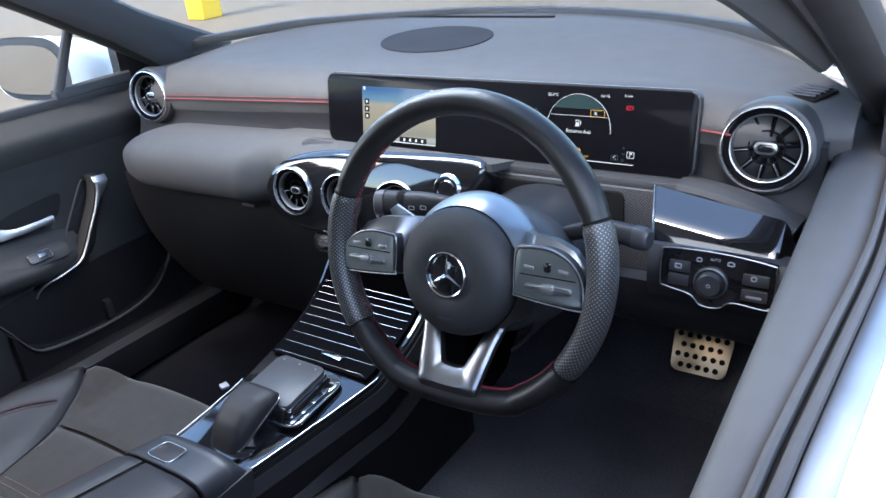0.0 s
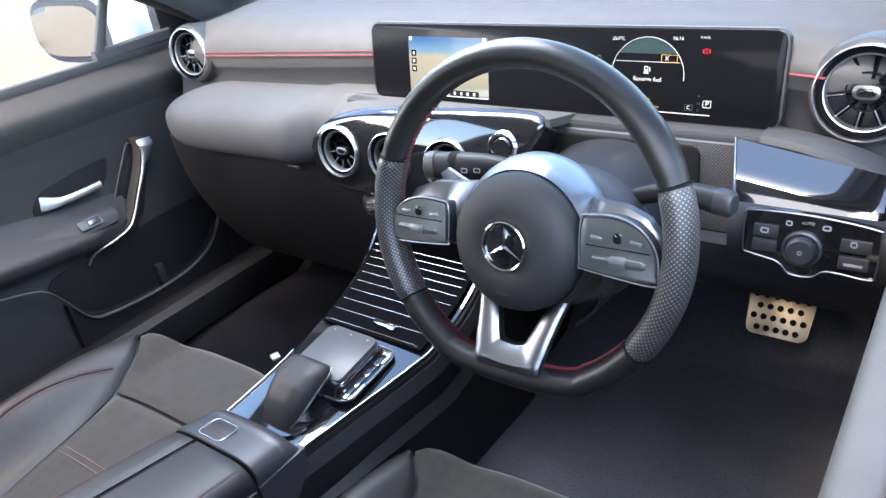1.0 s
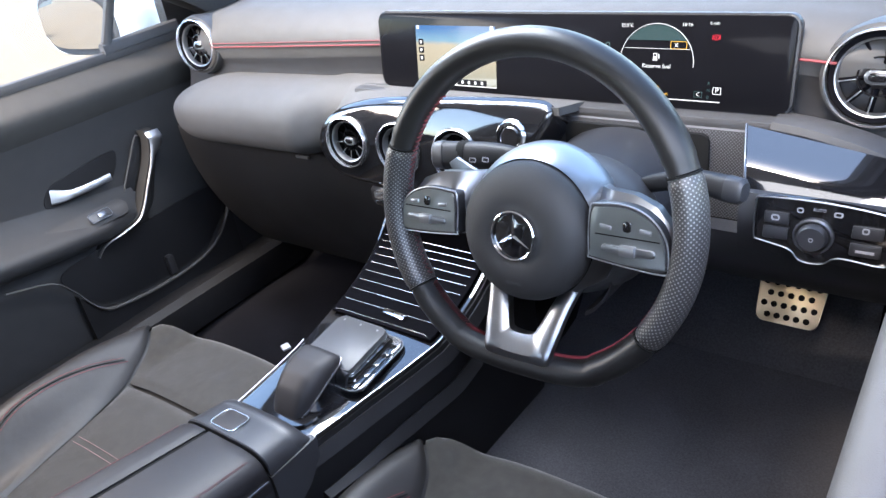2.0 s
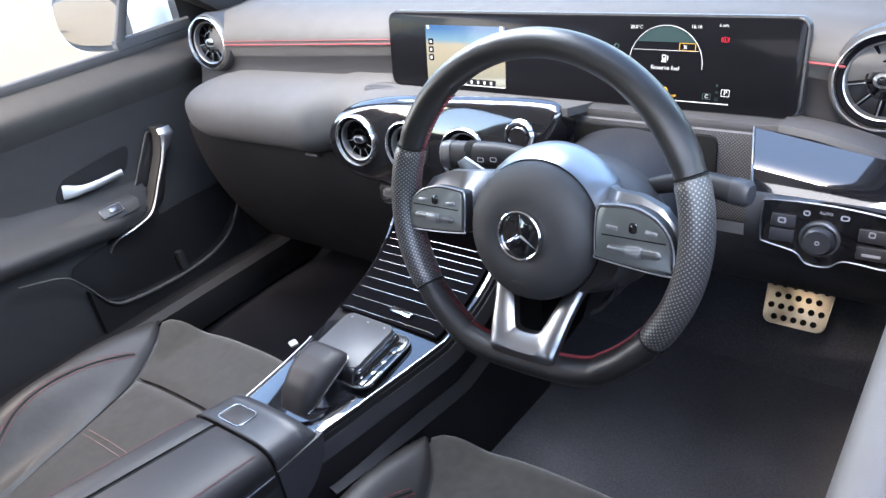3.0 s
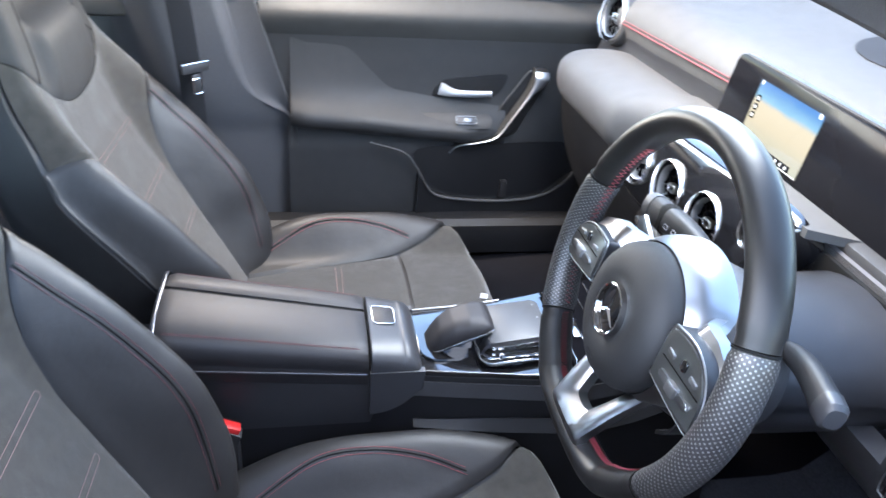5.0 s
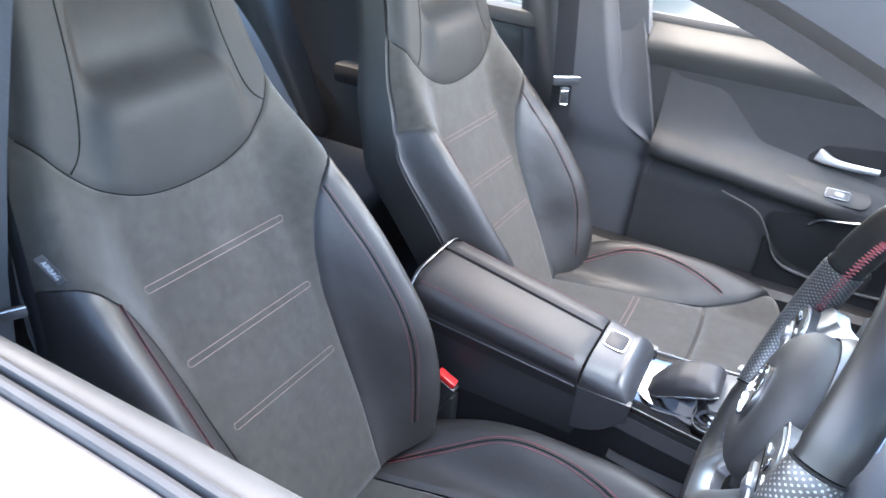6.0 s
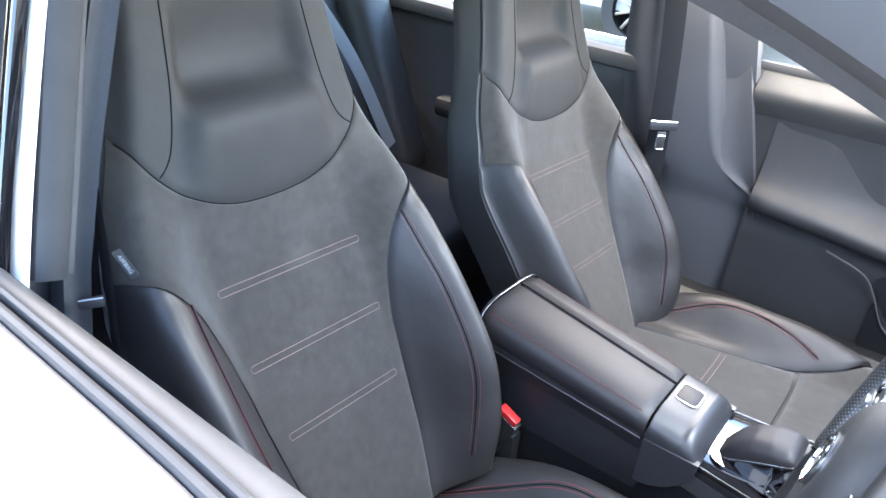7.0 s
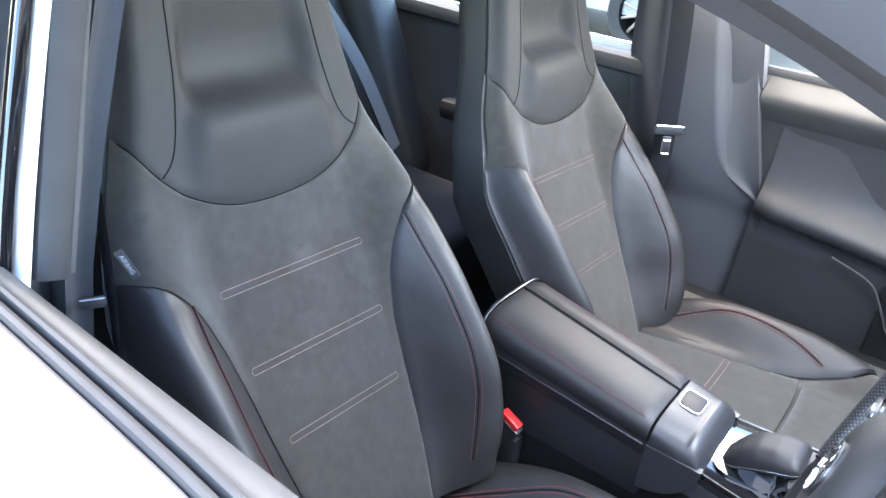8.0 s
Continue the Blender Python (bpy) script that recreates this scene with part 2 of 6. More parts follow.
def lathe(profile, n=40, m=None):
    """Turns (radius, height) pairs round z."""
    bm = bmesh.new()
    rings = []
    for r, z in profile:
        rings.append([bm.verts.new((r * math.cos(2 * math.pi * k / n), r * math.sin(2 * math.pi * k / n), z)) for k in range(n)] if r > 1e-6 else [bm.verts.new((0, 0, z))])
    for a, b in zip(rings, rings[1:]):
        for k in range(n):
            k2 = (k + 1) % n
            if len(a) == 1:
                bm.faces.new((a[0], b[k2], b[k]))
            elif len(b) == 1:
                bm.faces.new((a[k], a[k2], b[0]))
            else:
                bm.faces.new((a[k], a[k2], b[k2], b[k]))
    return moved(bm, m) if m else bm


def sweep(path, rx, ry=None, n=10, closed=False, up=(0, 0, 1), uv=False, square=1.0):
    """A tube of elliptic section along points; rx across, ry along up. Numbers or one per point."""
    ry = ry if ry is not None else rx
    pts = [Vector(p) for p in path]
    count = len(pts)
    bm = bmesh.new()
    rings = []
    for i, p in enumerate(pts):
        a = pts[(i - 1) % count] if closed or i else p
        b = pts[(i + 1) % count] if closed or i < count - 1 else p
        d = (b - a).normalized()
        side = d.cross(Vector(up))
        side = side.normalized() if side.length > 1e-4 else d.orthogonal().normalized()
        top = side.cross(d).normalized()
        wa, wb = (rx[i] if hasattr(rx, "__len__") else rx), (ry[i] if hasattr(ry, "__len__") else ry)
        ring = []
        for k in range(n):
            c, s = math.cos(2 * math.pi * k / n), math.sin(2 * math.pi * k / n)
            c, s = math.copysign(abs(c) ** square, c), math.copysign(abs(s) ** square, s)
            ring.append(bm.verts.new(p + side * wa * c + top * wb * s))
        rings.append(ring)
    lay = bm.loops.layers.uv.new("UVMap") if uv else None
    length = 0.0
    for i in range(count if closed else count - 1):
        a, b = rings[i], rings[(i + 1) % count]
        step = (pts[(i + 1) % count] - pts[i]).length
        for k in range(n):
            f = bm.faces.new((a[k], a[(k + 1) % n], b[(k + 1) % n], b[k]))
            if lay:
                around = math.pi * (3 * ((rx if not hasattr(rx, "__len__") else rx[0])))
                for loop, (uu, vv) in zip(f.loops, ((k, 0), (k + 1, 0), (k + 1, 1), (k, 1))):
                    loop[lay].uv = (uu / n * around * 0.72, length + vv * step)
        length += step
    if not closed:
        bm.faces.new(rings[0])
        bm.faces.new(rings[-1])
    return bm


def spline(points, n=40, closed=False):
    """A smooth line of n points through a few."""
    p = [Vector(q) for q in points]
    m = len(p)
    out = []
    spans = m if closed else m - 1
    for i in range(n):
        t = i / n * spans if closed else i / (n - 1) * spans
        k = min(int(t), spans - 1)
        f = t - k
        if closed:
            a, b, c, d = p[(k - 1) % m], p[k % m], p[(k + 1) % m], p[(k + 2) % m]
        else:
            b, c = p[k], p[k + 1]
            a, d = p[k - 1] if k else b * 2 - c, p[k + 2] if k + 2 < m else c * 2 - b
        out.append(0.5 * ((2 * b) + (c - a) * f + (2 * a - 5 * b + 4 * c - d) * f * f + (3 * b - a - 3 * c + d) * f**3))
    return out


def surface(f, nu, nv, depth=None, uv=None):
    """A sheet f(u, v), u and v from 0 to 1; with depth, a closed slab whose back is f moved by that vector or function."""
    bm = bmesh.new()
    lay = bm.loops.layers.uv.new("UVMap") if uv else None
    front = [[bm.verts.new(f(i / nu, j / nv)) for j in range(nv + 1)] for i in range(nu + 1)]

    def quad(a, b, c, d, at=None):
        face = bm.faces.new((a, b, c, d))
        if lay and at:
            for loop, (uu, vv) in zip(face.loops, at):
                loop[lay].uv = (uu * uv[0], vv * uv[1])

    for i in range(nu):
        for j in range(nv):
            at = [(i / nu, j / nv), ((i + 1) / nu, j / nv), ((i + 1) / nu, (j + 1) / nv), (i / nu, (j + 1) / nv)]
            quad(front[i][j], front[i + 1][j], front[i + 1][j + 1], front[i][j + 1], at)
    if depth is not None:
        shift = depth if callable(depth) else (lambda u, v: Vector(depth))
        back = [[bm.verts.new(front[i][j].co + shift(i / nu, j / nv)) for j in range(nv + 1)] for i in range(nu + 1)]
        for i in range(nu):
            for j in range(nv):
                quad(back[i][j], back[i][j + 1], back[i + 1][j + 1], back[i + 1][j])
        for i in range(nu):
            quad(front[i][0], back[i][0], back[i + 1][0], front[i + 1][0])
            quad(front[i][nv], front[i + 1][nv], back[i + 1][nv], back[i][nv])
        for j in range(nv):
            quad(front[0][j], front[0][j + 1], back[0][j + 1], back[0][j])
            quad(front[nu][j], back[nu][j], back[nu][j + 1], front[nu][j + 1])
    return bm


def slab(outline, depth, m=None, bevel=0.0, hole=None, seg=2):
    """A flat plate from an outline of (x, y), extruded along z by depth, with an optional hole of as many points."""
    bm = bmesh.new()
    n = len(outline)
    if hole:
        lo = [[bm.verts.new((x, y, z)) for x, y in ring] for ring in (outline, hole) for z in (0, depth)]
        o0, o1, h0, h1 = lo
        for k in range(n):
            j = (k + 1) % n
            bm.faces.new((o1[k], o1[j], h1[j], h1[k]))
            bm.faces.new((o0[k], h0[k], h0[j], o0[j]))
            bm.faces.new((o0[k], o0[j], o1[j], o1[k]))
            bm.faces.new((h0[k], h1[k], h1[j], h0[j]))
    else:
        a, b = [bm.verts.new((x, y, 0)) for x, y in outline], [bm.verts.new((x, y, depth)) for x, y in outline]
        bm.faces.new(a[::-1])
        top = bm.faces.new(b)
        for k in range(n):
            bm.faces.new((a[k], a[(k + 1) % n], b[(k + 1) % n], b[k]))
        if bevel:
            bmesh.ops.bevel(bm, geom=list(top.edges), offset=bevel, segments=seg, profile=0.5, affect="EDGES")
    return moved(bm, m) if m else bm


def rounded(w, h, r, n=6, at=(0, 0)):
    """Outline of a rectangle with round corners."""
    out = []
    for cx, cy, a0 in ((w / 2 - r, h / 2 - r, 0), (-w / 2 + r, h / 2 - r, 90), (-w / 2 + r, -h / 2 + r, 180), (w / 2 - r, -h / 2 + r, 270)):
        for k in range(n + 1):
            a = radians(a0 + 90 * k / n)
            out.append((at[0] + cx + r * math.cos(a), at[1] + cy + r * math.sin(a)))
    return out


def lettering(text, size, m, extrude=0.0002):
    cu = bpy.data.curves.new("text", "FONT")
    cu.body, cu.size, cu.extrude = text, size, extrude
    cu.align_x, cu.align_y = "CENTER", "CENTER"
    ob = bpy.data.objects.new("text", cu)
    me = bpy.data.meshes.new_from_object(ob)
    bm = bmesh.new()
    bm.from_mesh(me)
    bpy.data.objects.remove(ob)
    bpy.data.meshes.remove(me)
    return moved(bm, m)


def facing(at, normal, up=(0, 0, 1)):
    """Local z along normal, local y as near to up as can be."""
    z = Vector(normal).normalized()
    x = Vector(up).cross(z).normalized()
    y = z.cross(x)
    m = Matrix((x, y, z)).transposed().to_4x4()
    return Matrix.Translation(at) @ m


# ---- ground and surroundings ----
piece("ground", surface(lambda u, v: Vector((-150 + 300 * u, -150 + 300 * v, 0)), 30, 30, (0, 0, -0.3)), GROUND,
      "pale sandy concrete yard round the car", "ground", "structure")


# ---- body shell ----
def screen_base(x):
    return 0.95 - 0.42 * (x / 0.74) ** 2


def pad_top(x, y):
    return 1.003 + 0.03 * smooth(0.42, 0.85, y) - 0.018 * smooth(0.5, 0.74, abs(x))


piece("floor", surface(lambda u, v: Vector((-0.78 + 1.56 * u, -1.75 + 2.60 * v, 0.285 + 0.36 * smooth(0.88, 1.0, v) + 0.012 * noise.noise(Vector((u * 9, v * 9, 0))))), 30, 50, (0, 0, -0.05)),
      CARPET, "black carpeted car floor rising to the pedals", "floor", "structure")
piece("bulkhead", surface(lambda u, v: Vector((-0.8 + 1.6 * u, 0.84, 0.2 + 0.72 * v)), 4, 4, (0, 0.03, 0)), PLASTIC,
      "black bulkhead behind the dashboard", "bulkhead", "structure")


def roof_point(u, v):
    x, y = -1 + 2 * u, -0.05 - 2.0 * v
    w = 0.60 - 0.06 * v
    return Vector((x * w, y, 1.425 - 0.05 * x * x - 0.10 * v * v - 0.02 * smooth(0.15, 0, v)))


piece("roof", surface(roof_point, 16, 16, (0, 0, 0.02)), WHITE, "white painted car roof", "roof", "structure")
piece("ceiling", surface(lambda u, v: roof_point(u, v) - Vector((0, 0, 0.012)), 16, 16, (0, 0, -0.02)), HEADLINER, "pale cloth headliner under the roof", "ceiling", "structure")


def bonnet_point(u, v):
    x = -1 + 2 * u
    return Vector((x * (0.80 - 0.07 * v), screen_base(x * 0.74) + 0.02 + (1.90 - 0.10 * x * x - screen_base(x * 0.74)) * v, 0.985 - 0.17 * v - 0.06 * x * x * (0.4 + v) - 0.05 * v * v))


piece("bonnet", surface(bonnet_point, 16, 12, (0, 0, -0.03)), WHITE, "white painted car bonnet", "bonnet", "structure")


def windscreen_point(u, v):
    x = (-1 + 2 * u) * (0.72 - 0.14 * v)
    base = screen_base((-1 + 2 * u) * 0.72)
    return Vector((x, base + (-0.05 - base) * v, 1.02 + 0.385 * v - 0.03 * (2 * u - 1) ** 2 + 0.03 * math.sin(math.pi * v)))


ws = piece("window_1", surface(windscreen_point, 16, 10, (0, 0.004, 0.004)), CLEAR, "clear curved windscreen glass", "windscreen", "structure")
ws.visible_shadow = False


def post_front(z):
    """Front edge of the passenger-side centre pillar trim, with its foot sweeping forward."""
    return curve_at(z, [0.30, 0.60, 0.645, 0.665, 0.69, 0.72, 0.78, 0.91, 1.05, 1.36], [-0.30, -0.30, -0.315, -0.36, -0.400, -0.425, -0.450, -0.480, -0.505, -0.56])


for s in (-1, 1):
    up = (s, 0, 0.6)
    line = spline([(s * 0.745, 0.66, 0.95), (s * 0.715, 0.42, 1.075), (s * 0.665, 0.14, 1.215), (s * 0.615, -0.10, 1.315), (s * 0.575, -0.32, 1.365)], 24)
    piece("trim_pillar", sweep(line, [curve_at(k / 23, [0, 0.25, 0.6, 1], [0.075, 0.046, 0.042, 0.042]) for k in range(24)], 0.02, 14, up=up, square=0.7), TRIM_GREY,
          "dark cloth-covered front roof pillar", "pillar trim", "structure")
    # roof rail above the doors
    line = spline([(s * 0.60, -0.25, 1.37), (s * 0.60, -0.8, 1.385), (s * 0.58, -1.4, 1.34), (s * 0.56, -1.9, 1.25)], 20)
    piece("trim_rail", sweep(line, 0.04, 0.03, 10, up=up, square=0.8), TRIM_GREY, "cloth-covered roof rail above the doors", "roof rail", "structure")
    # centre pillar with a broad foot, its front face turned to the seat
    back = 0.0 if s < 0 else -0.20

    def post(u, v, s=s, back=back):
        z = 0.30 + 1.06 * v
        wide = curve_at(z, [0.3, 0.5, 0.66, 0.8, 1.1, 1.36], [0.17, 0.155, 0.135, 0.115, 0.085, 0.075])
        mid = curve_at(z, [0.3, 0.66, 0.93, 1.36], [-0.50, -0.50, -0.575, -0.62])
        x = curve_at(z, [0.3, 0.6, 0.70, 0.93, 1.2, 1.36], [0.77, 0.765, 0.735, 0.700, 0.64, 0.59])
        if s < 0:
            rear = mid - 1.55 * wide
            front = post_front(z)
            return Vector((-(x + 0.012 + 0.055 * smooth(0.45, 0.0, u) + 0.022 * smooth(0.35, 1.0, u) + 0.028 * smooth(0.90, 1.0, u)), rear + (front - rear) * u, z))
        k = -1.5 + 2.4 * u
        mid = -0.50 - 0.9 * wide
        return Vector((s * (x + 0.075 * smooth(0.55, 1.0, abs(k)) + 0.04 * smooth(1.0, 1.5, abs(k)) - 0.075), mid + back + k * wide, z))
    piece("trim_post", surface(post, 40, 60, (s * 0.02, 0, 0)), TRIM_GREY, "grey moulded centre pillar trim beside the front seat", "pillar trim", "structure")
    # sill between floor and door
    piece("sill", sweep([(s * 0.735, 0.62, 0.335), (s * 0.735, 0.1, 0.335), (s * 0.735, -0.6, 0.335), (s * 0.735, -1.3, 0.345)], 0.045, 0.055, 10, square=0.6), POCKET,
          "black plastic door sill", "sill", "structure")
    # outer skin of the wing and rear quarter, sill below the doors
    def flank(u, v, s=s):
        y = -2.15 + 4.1 * u
        z = 0.22 + 0.70 * v
        bulge = curve_at(z, [0.22, 0.4, 0.7, 0.86, 0.92], [0.83, 0.865, 0.89, 0.878, 0.866] if s < 0 else [0.83, 0.865, 0.89, 0.86, 0.81])
        return Vector((s * (bulge - 0.10 * smooth(1.0, 1.95, y) - 0.12 * smooth(-1.3, -2.15, y)), y, z - 0.05 * smooth(1.0, 1.95, y)))
    if s < 0:
        piece("body_side", joined(surface(flank, 40, 10, (-s * 0.02, 0, 0))), WHITE, "white painted flank of the car", "car body", "structure")
    else:
        front = lambda u, v: flank(0.665 + 0.335 * u, v)
        rear = lambda u, v: flank(0.36 * u, v)
        piece("body_side", joined(surface(front, 14, 10, (-0.02, 0, 0)), surface(rear, 16, 10, (-0.02, 0, 0))), WHITE, "white painted flank of the car", "car body", "structure")

piece("trim_frame", sweep(spline([(0.578, -0.36, 1.345), (0.585, -0.28, 1.322), (0.590, -0.20, 1.296), (0.597, -0.105, 1.270), (0.605, -0.04, 1.250), (0.62, 0.05, 1.216), (0.645, 0.15, 1.176), (0.675, 0.26, 1.125), (0.705, 0.40, 1.065)], 40), 0.012, 0.031, 12, up=(0.3, 0.35, 1), square=0.8), TRIM_GREY,
      "cloth-covered lower edge of the driver's front roof pillar", "pillar trim", "structure")
piece("tailgate", surface(lambda u, v: Vector(((-1 + 2 * u) * curve_at(v, [0, 0.55, 1], [0.78, 0.72, 0.52]), -2.15 + 0.14 * v * v, 0.25 + 1.1 * v)), 10, 14, (0, 0.03, 0)), WHITE,
      "white painted tailgate", "tailgate", "structure")
piece("nose", surface(lambda u, v: Vector(((-1 + 2 * u) * 0.72, 1.93 - 0.12 * (2 * u - 1) ** 2, 0.2 + 0.55 * v)), 10, 6, (0, -0.03, 0)), WHITE, "white painted front bumper", "bumper", "structure")


def road_wheel(at, label):
    t = thing("road_wheel", at, label, "wheel", "wheels under the car")
    m = pose(*at, 0, 90, 0)
    part("tyre", lathe([(0.19, -0.055), (0.29, -0.06), (0.315, -0.045), (0.315, 0.045), (0.29, 0.06), (0.19, 0.055), (0.19, -0.055)], 40, m), TYRE, t)
    part("rim", lathe([(0.19, -0.05), (0.05, -0.04), (0.0, -0.04)], 24, m), SILVER, t)
    return t


for x in (-0.825, 0.825):
    for y in (1.25, -1.48):
        road_wheel((x, y, 0.315), "black tyre carrying the car body")


# ---- dashboard ----
dash = thing("dashboard", (0, 0.5, 0.7), "black grained dashboard with a red seam and round vents", "dashboard")


def red_line(x):
    return 0.958 - 0.042 * abs(min(x, 0)) - 0.012 * smooth(0.5, 0.7, x)


def dash_front(x):
    """Where the upright face of the dashboard stands."""
    return 0.372


def pad_point(u, v):
    x = -0.745 + 1.49 * u
    y0, z0 = dash_front(x), red_line(x) + 0.003
    end = screen_base(x)
    edge = smooth(0.62, 0.745, abs(x))
    if v < 0.35:
        k = v / 0.35
        a = k * math.pi / 2
        y = y0 + 0.075 * (1 - math.cos(a))
        z = z0 + (pad_top(x, y0 + 0.075) - z0) * math.sin(a)
    else:
        k = (v - 0.35) / 0.65
        y = y0 + 0.075 + (end - y0 - 0.075) * k
        z = pad_top(x, y)
    return Vector((x, y + 0.05 * edge * (1 - v), z - 0.01 * edge))


part("upper_pad", surface(pad_point, 60, 34, (0, 0.012, -0.03)), DASH, dash, "soft grained upper pad")


def band_point(u, v):
    x = -0.72 + 1.44 * u
    z1 = red_line(x) - 0.003
    return Vector((x, dash_front(x) + 0.004 + 0.012 * math.sin(math.pi * v), z1 + (0.84 - z1) * v))


part("band", surface(band_point, 40, 6, (0, 0.03, 0)), PLASTIC, dash, "dark band under the red seam")
part("red_seam", sweep([(x, dash_front(x) + 0.001, red_line(x)) for x in np.linspace(-0.60, -0.11, 30)], 0.0014, 0.0014, 8), RED, dash, "thin red piping")
part("red_seam", sweep([(x, dash_front(x) - 0.001, red_line(x)) for x in np.linspace(0.54, 0.60, 8)], 0.0018, 0.0018, 8), RED, dash, "thin red piping")
part("red_seam", sweep([(x, dash_front(x) - 0.001, red_line(x) + 0.008) for x in np.linspace(-0.60, -0.11, 30)], 0.0008, 0.0008, 6), RED, dash, "thin red stitch line")


def wing_point(u, v):
    """The padded shelf on the passenger side, rounded at its outer end."""
    x = -0.665 + 0.575 * u
    k = math.sqrt(max(0.0, 1 - (1 - clamp(u / 0.22)) ** 2)) if u < 0.22 else 1.0
    a = -math.pi / 2 + 2 * math.pi * v
    mid_y, mid_z = 0.335 + 0.065 * smooth(-0.265, -0.195, x), 0.818
    ry, rz = 0.10 * (0.25 + 0.75 * k) * (1 - 0.22 * smooth(0.8, 1.0, u)), 0.062 * (0.12 + 0.88 * k) + 0.004 * u
    c, sn = math.cos(a), math.sin(a)
    c, sn = math.copysign(abs(c) ** 0.8, c), math.copysign(abs(sn) ** 0.75, sn)
    return Vector((x, mid_y - ry * c, mid_z + 0.012 * u + rz * sn))


bm = surface(wing_point, 40, 36)
bmesh.ops.remove_doubles(bm, verts=bm.verts, dist=1e-5)
bmesh.ops.holes_fill(bm, edges=bm.edges[:])
part("lower_wing", bm, DASH, dash, "padded lower shelf")
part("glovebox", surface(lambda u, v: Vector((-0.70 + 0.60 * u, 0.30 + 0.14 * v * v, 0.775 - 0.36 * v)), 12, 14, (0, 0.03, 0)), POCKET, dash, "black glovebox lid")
part("glovebox_catch", box((0.035, 0.006, 0.006), (-0.30, 0.292, 0.752), 0.002), SILVER, dash)
part("knee_panel", surface(lambda u, v: Vector((0.14 + 0.58 * u, 0.245 + 0.19 * v * v, 0.772 - 0.175 * v)), 12, 12, (0, 0.03, 0)), PLASTIC, dash, "black knee panel under the wheel")
part("shelf", joined(box((0.72, 0.055, 0.016), (0.20, 0.352, 0.881), 0.006), box((0.70, 0.05, 0.02), (0.20, 0.37, 0.872), 0.004)), DASH_LOW, dash, "narrow grained ledge under the displays")
# honeycomb-look panel below the instrument display; a dark plate stands in for its shaded opening
part("mesh_panel", surface(lambda u, v: Vector((0.225 + 0.30 * u, 0.318 - 0.02 * v, 0.876 - 0.115 * v)), 12, 4, (0, 0.02, 0), uv=(0.30, 0.115)), MESH_PANEL, dash, "dark woven-pattern panel")
part("recess", slab(rounded(0.205, 0.085, 0.012, at=(0.372, 0.832)), 0.006, Matrix(((1, 0, 0, 0), (0, 0, -1, 0.307), (0, 1, 0, 0), (0, 0, 0, 1)))), SEAM, dash, "dark plate painted as the shaded opening in front of the column")
part("shroud", surface(lambda u, v: Vector((0.36 + 0.108 * math.sin((u - 0.5) * math.pi * 1.6) * (1 - 0.20 * v), 0.30 - 0.24 * v, 0.80 + (0.100 - 0.020 * v) * math.cos((u - 0.5) * math.pi * 1.6) * (0.75 + 0.25 * v))), 24, 10, (0, 0, -0.006)),
     PLASTIC, dash, "steering column shroud")
# speaker grille and slots on the pad
part("speaker_grille", surface(lambda u, v: Vector((-0.06 + 0.125 * (-1 + 2 * u) * math.sqrt(max(0.02, 1 - (2 * v - 1) ** 2)), 0.665 + 0.10 * (2 * v - 1), pad_top(-0.06, 0.665 + 0.10 * (2 * v - 1)) + 0.002)), 20, 20, (0, 0, -0.004)),
     WEB, dash, "oval speaker grille")
part("defrost_slot", box((0.42, 0.014, 0.004), (-0.10, 0.885, pad_top(0, 0.885) + 0.001), 0.001), SEAM, dash)
demist = part("demist_vent", box((0.062, 0.075, 0.006), (0.672, 0.50, 0.985), 0.012, (0, 4, -18)), SEAM, dash, "small slatted side vent")
for k in range(5):
    part("slat", box((0.055, 0.004, 0.006), (0.672 + 0.004 * (k - 2), 0.472 + 0.014 * k, 0.988), 0.001, (35, 0, -18)), PLASTIC, demist)


part("cowl", sweep([(x, screen_base(x) + 0.012, pad_top(x, 0.9) + 0.002) for x in np.linspace(-0.72, 0.72, 40)], 0.012, 0.012, 8, square=0.7), PLASTIC, dash, "black edge strip under the windscreen")
# round vents
def vent_mesh_parts(radius):
    pr = radius / 0.057
    ring = lathe([(0.057 * pr, -0.02), (0.057 * pr, 0.004), (0.0555 * pr, 0.009), (0.0540 * pr, 0.0095), (0.0528 * pr, 0.006), (0.0520 * pr, -0.012), (0.054 * pr, -0.02), (0.057 * pr, -0.02)], 72)
    return ring, pr


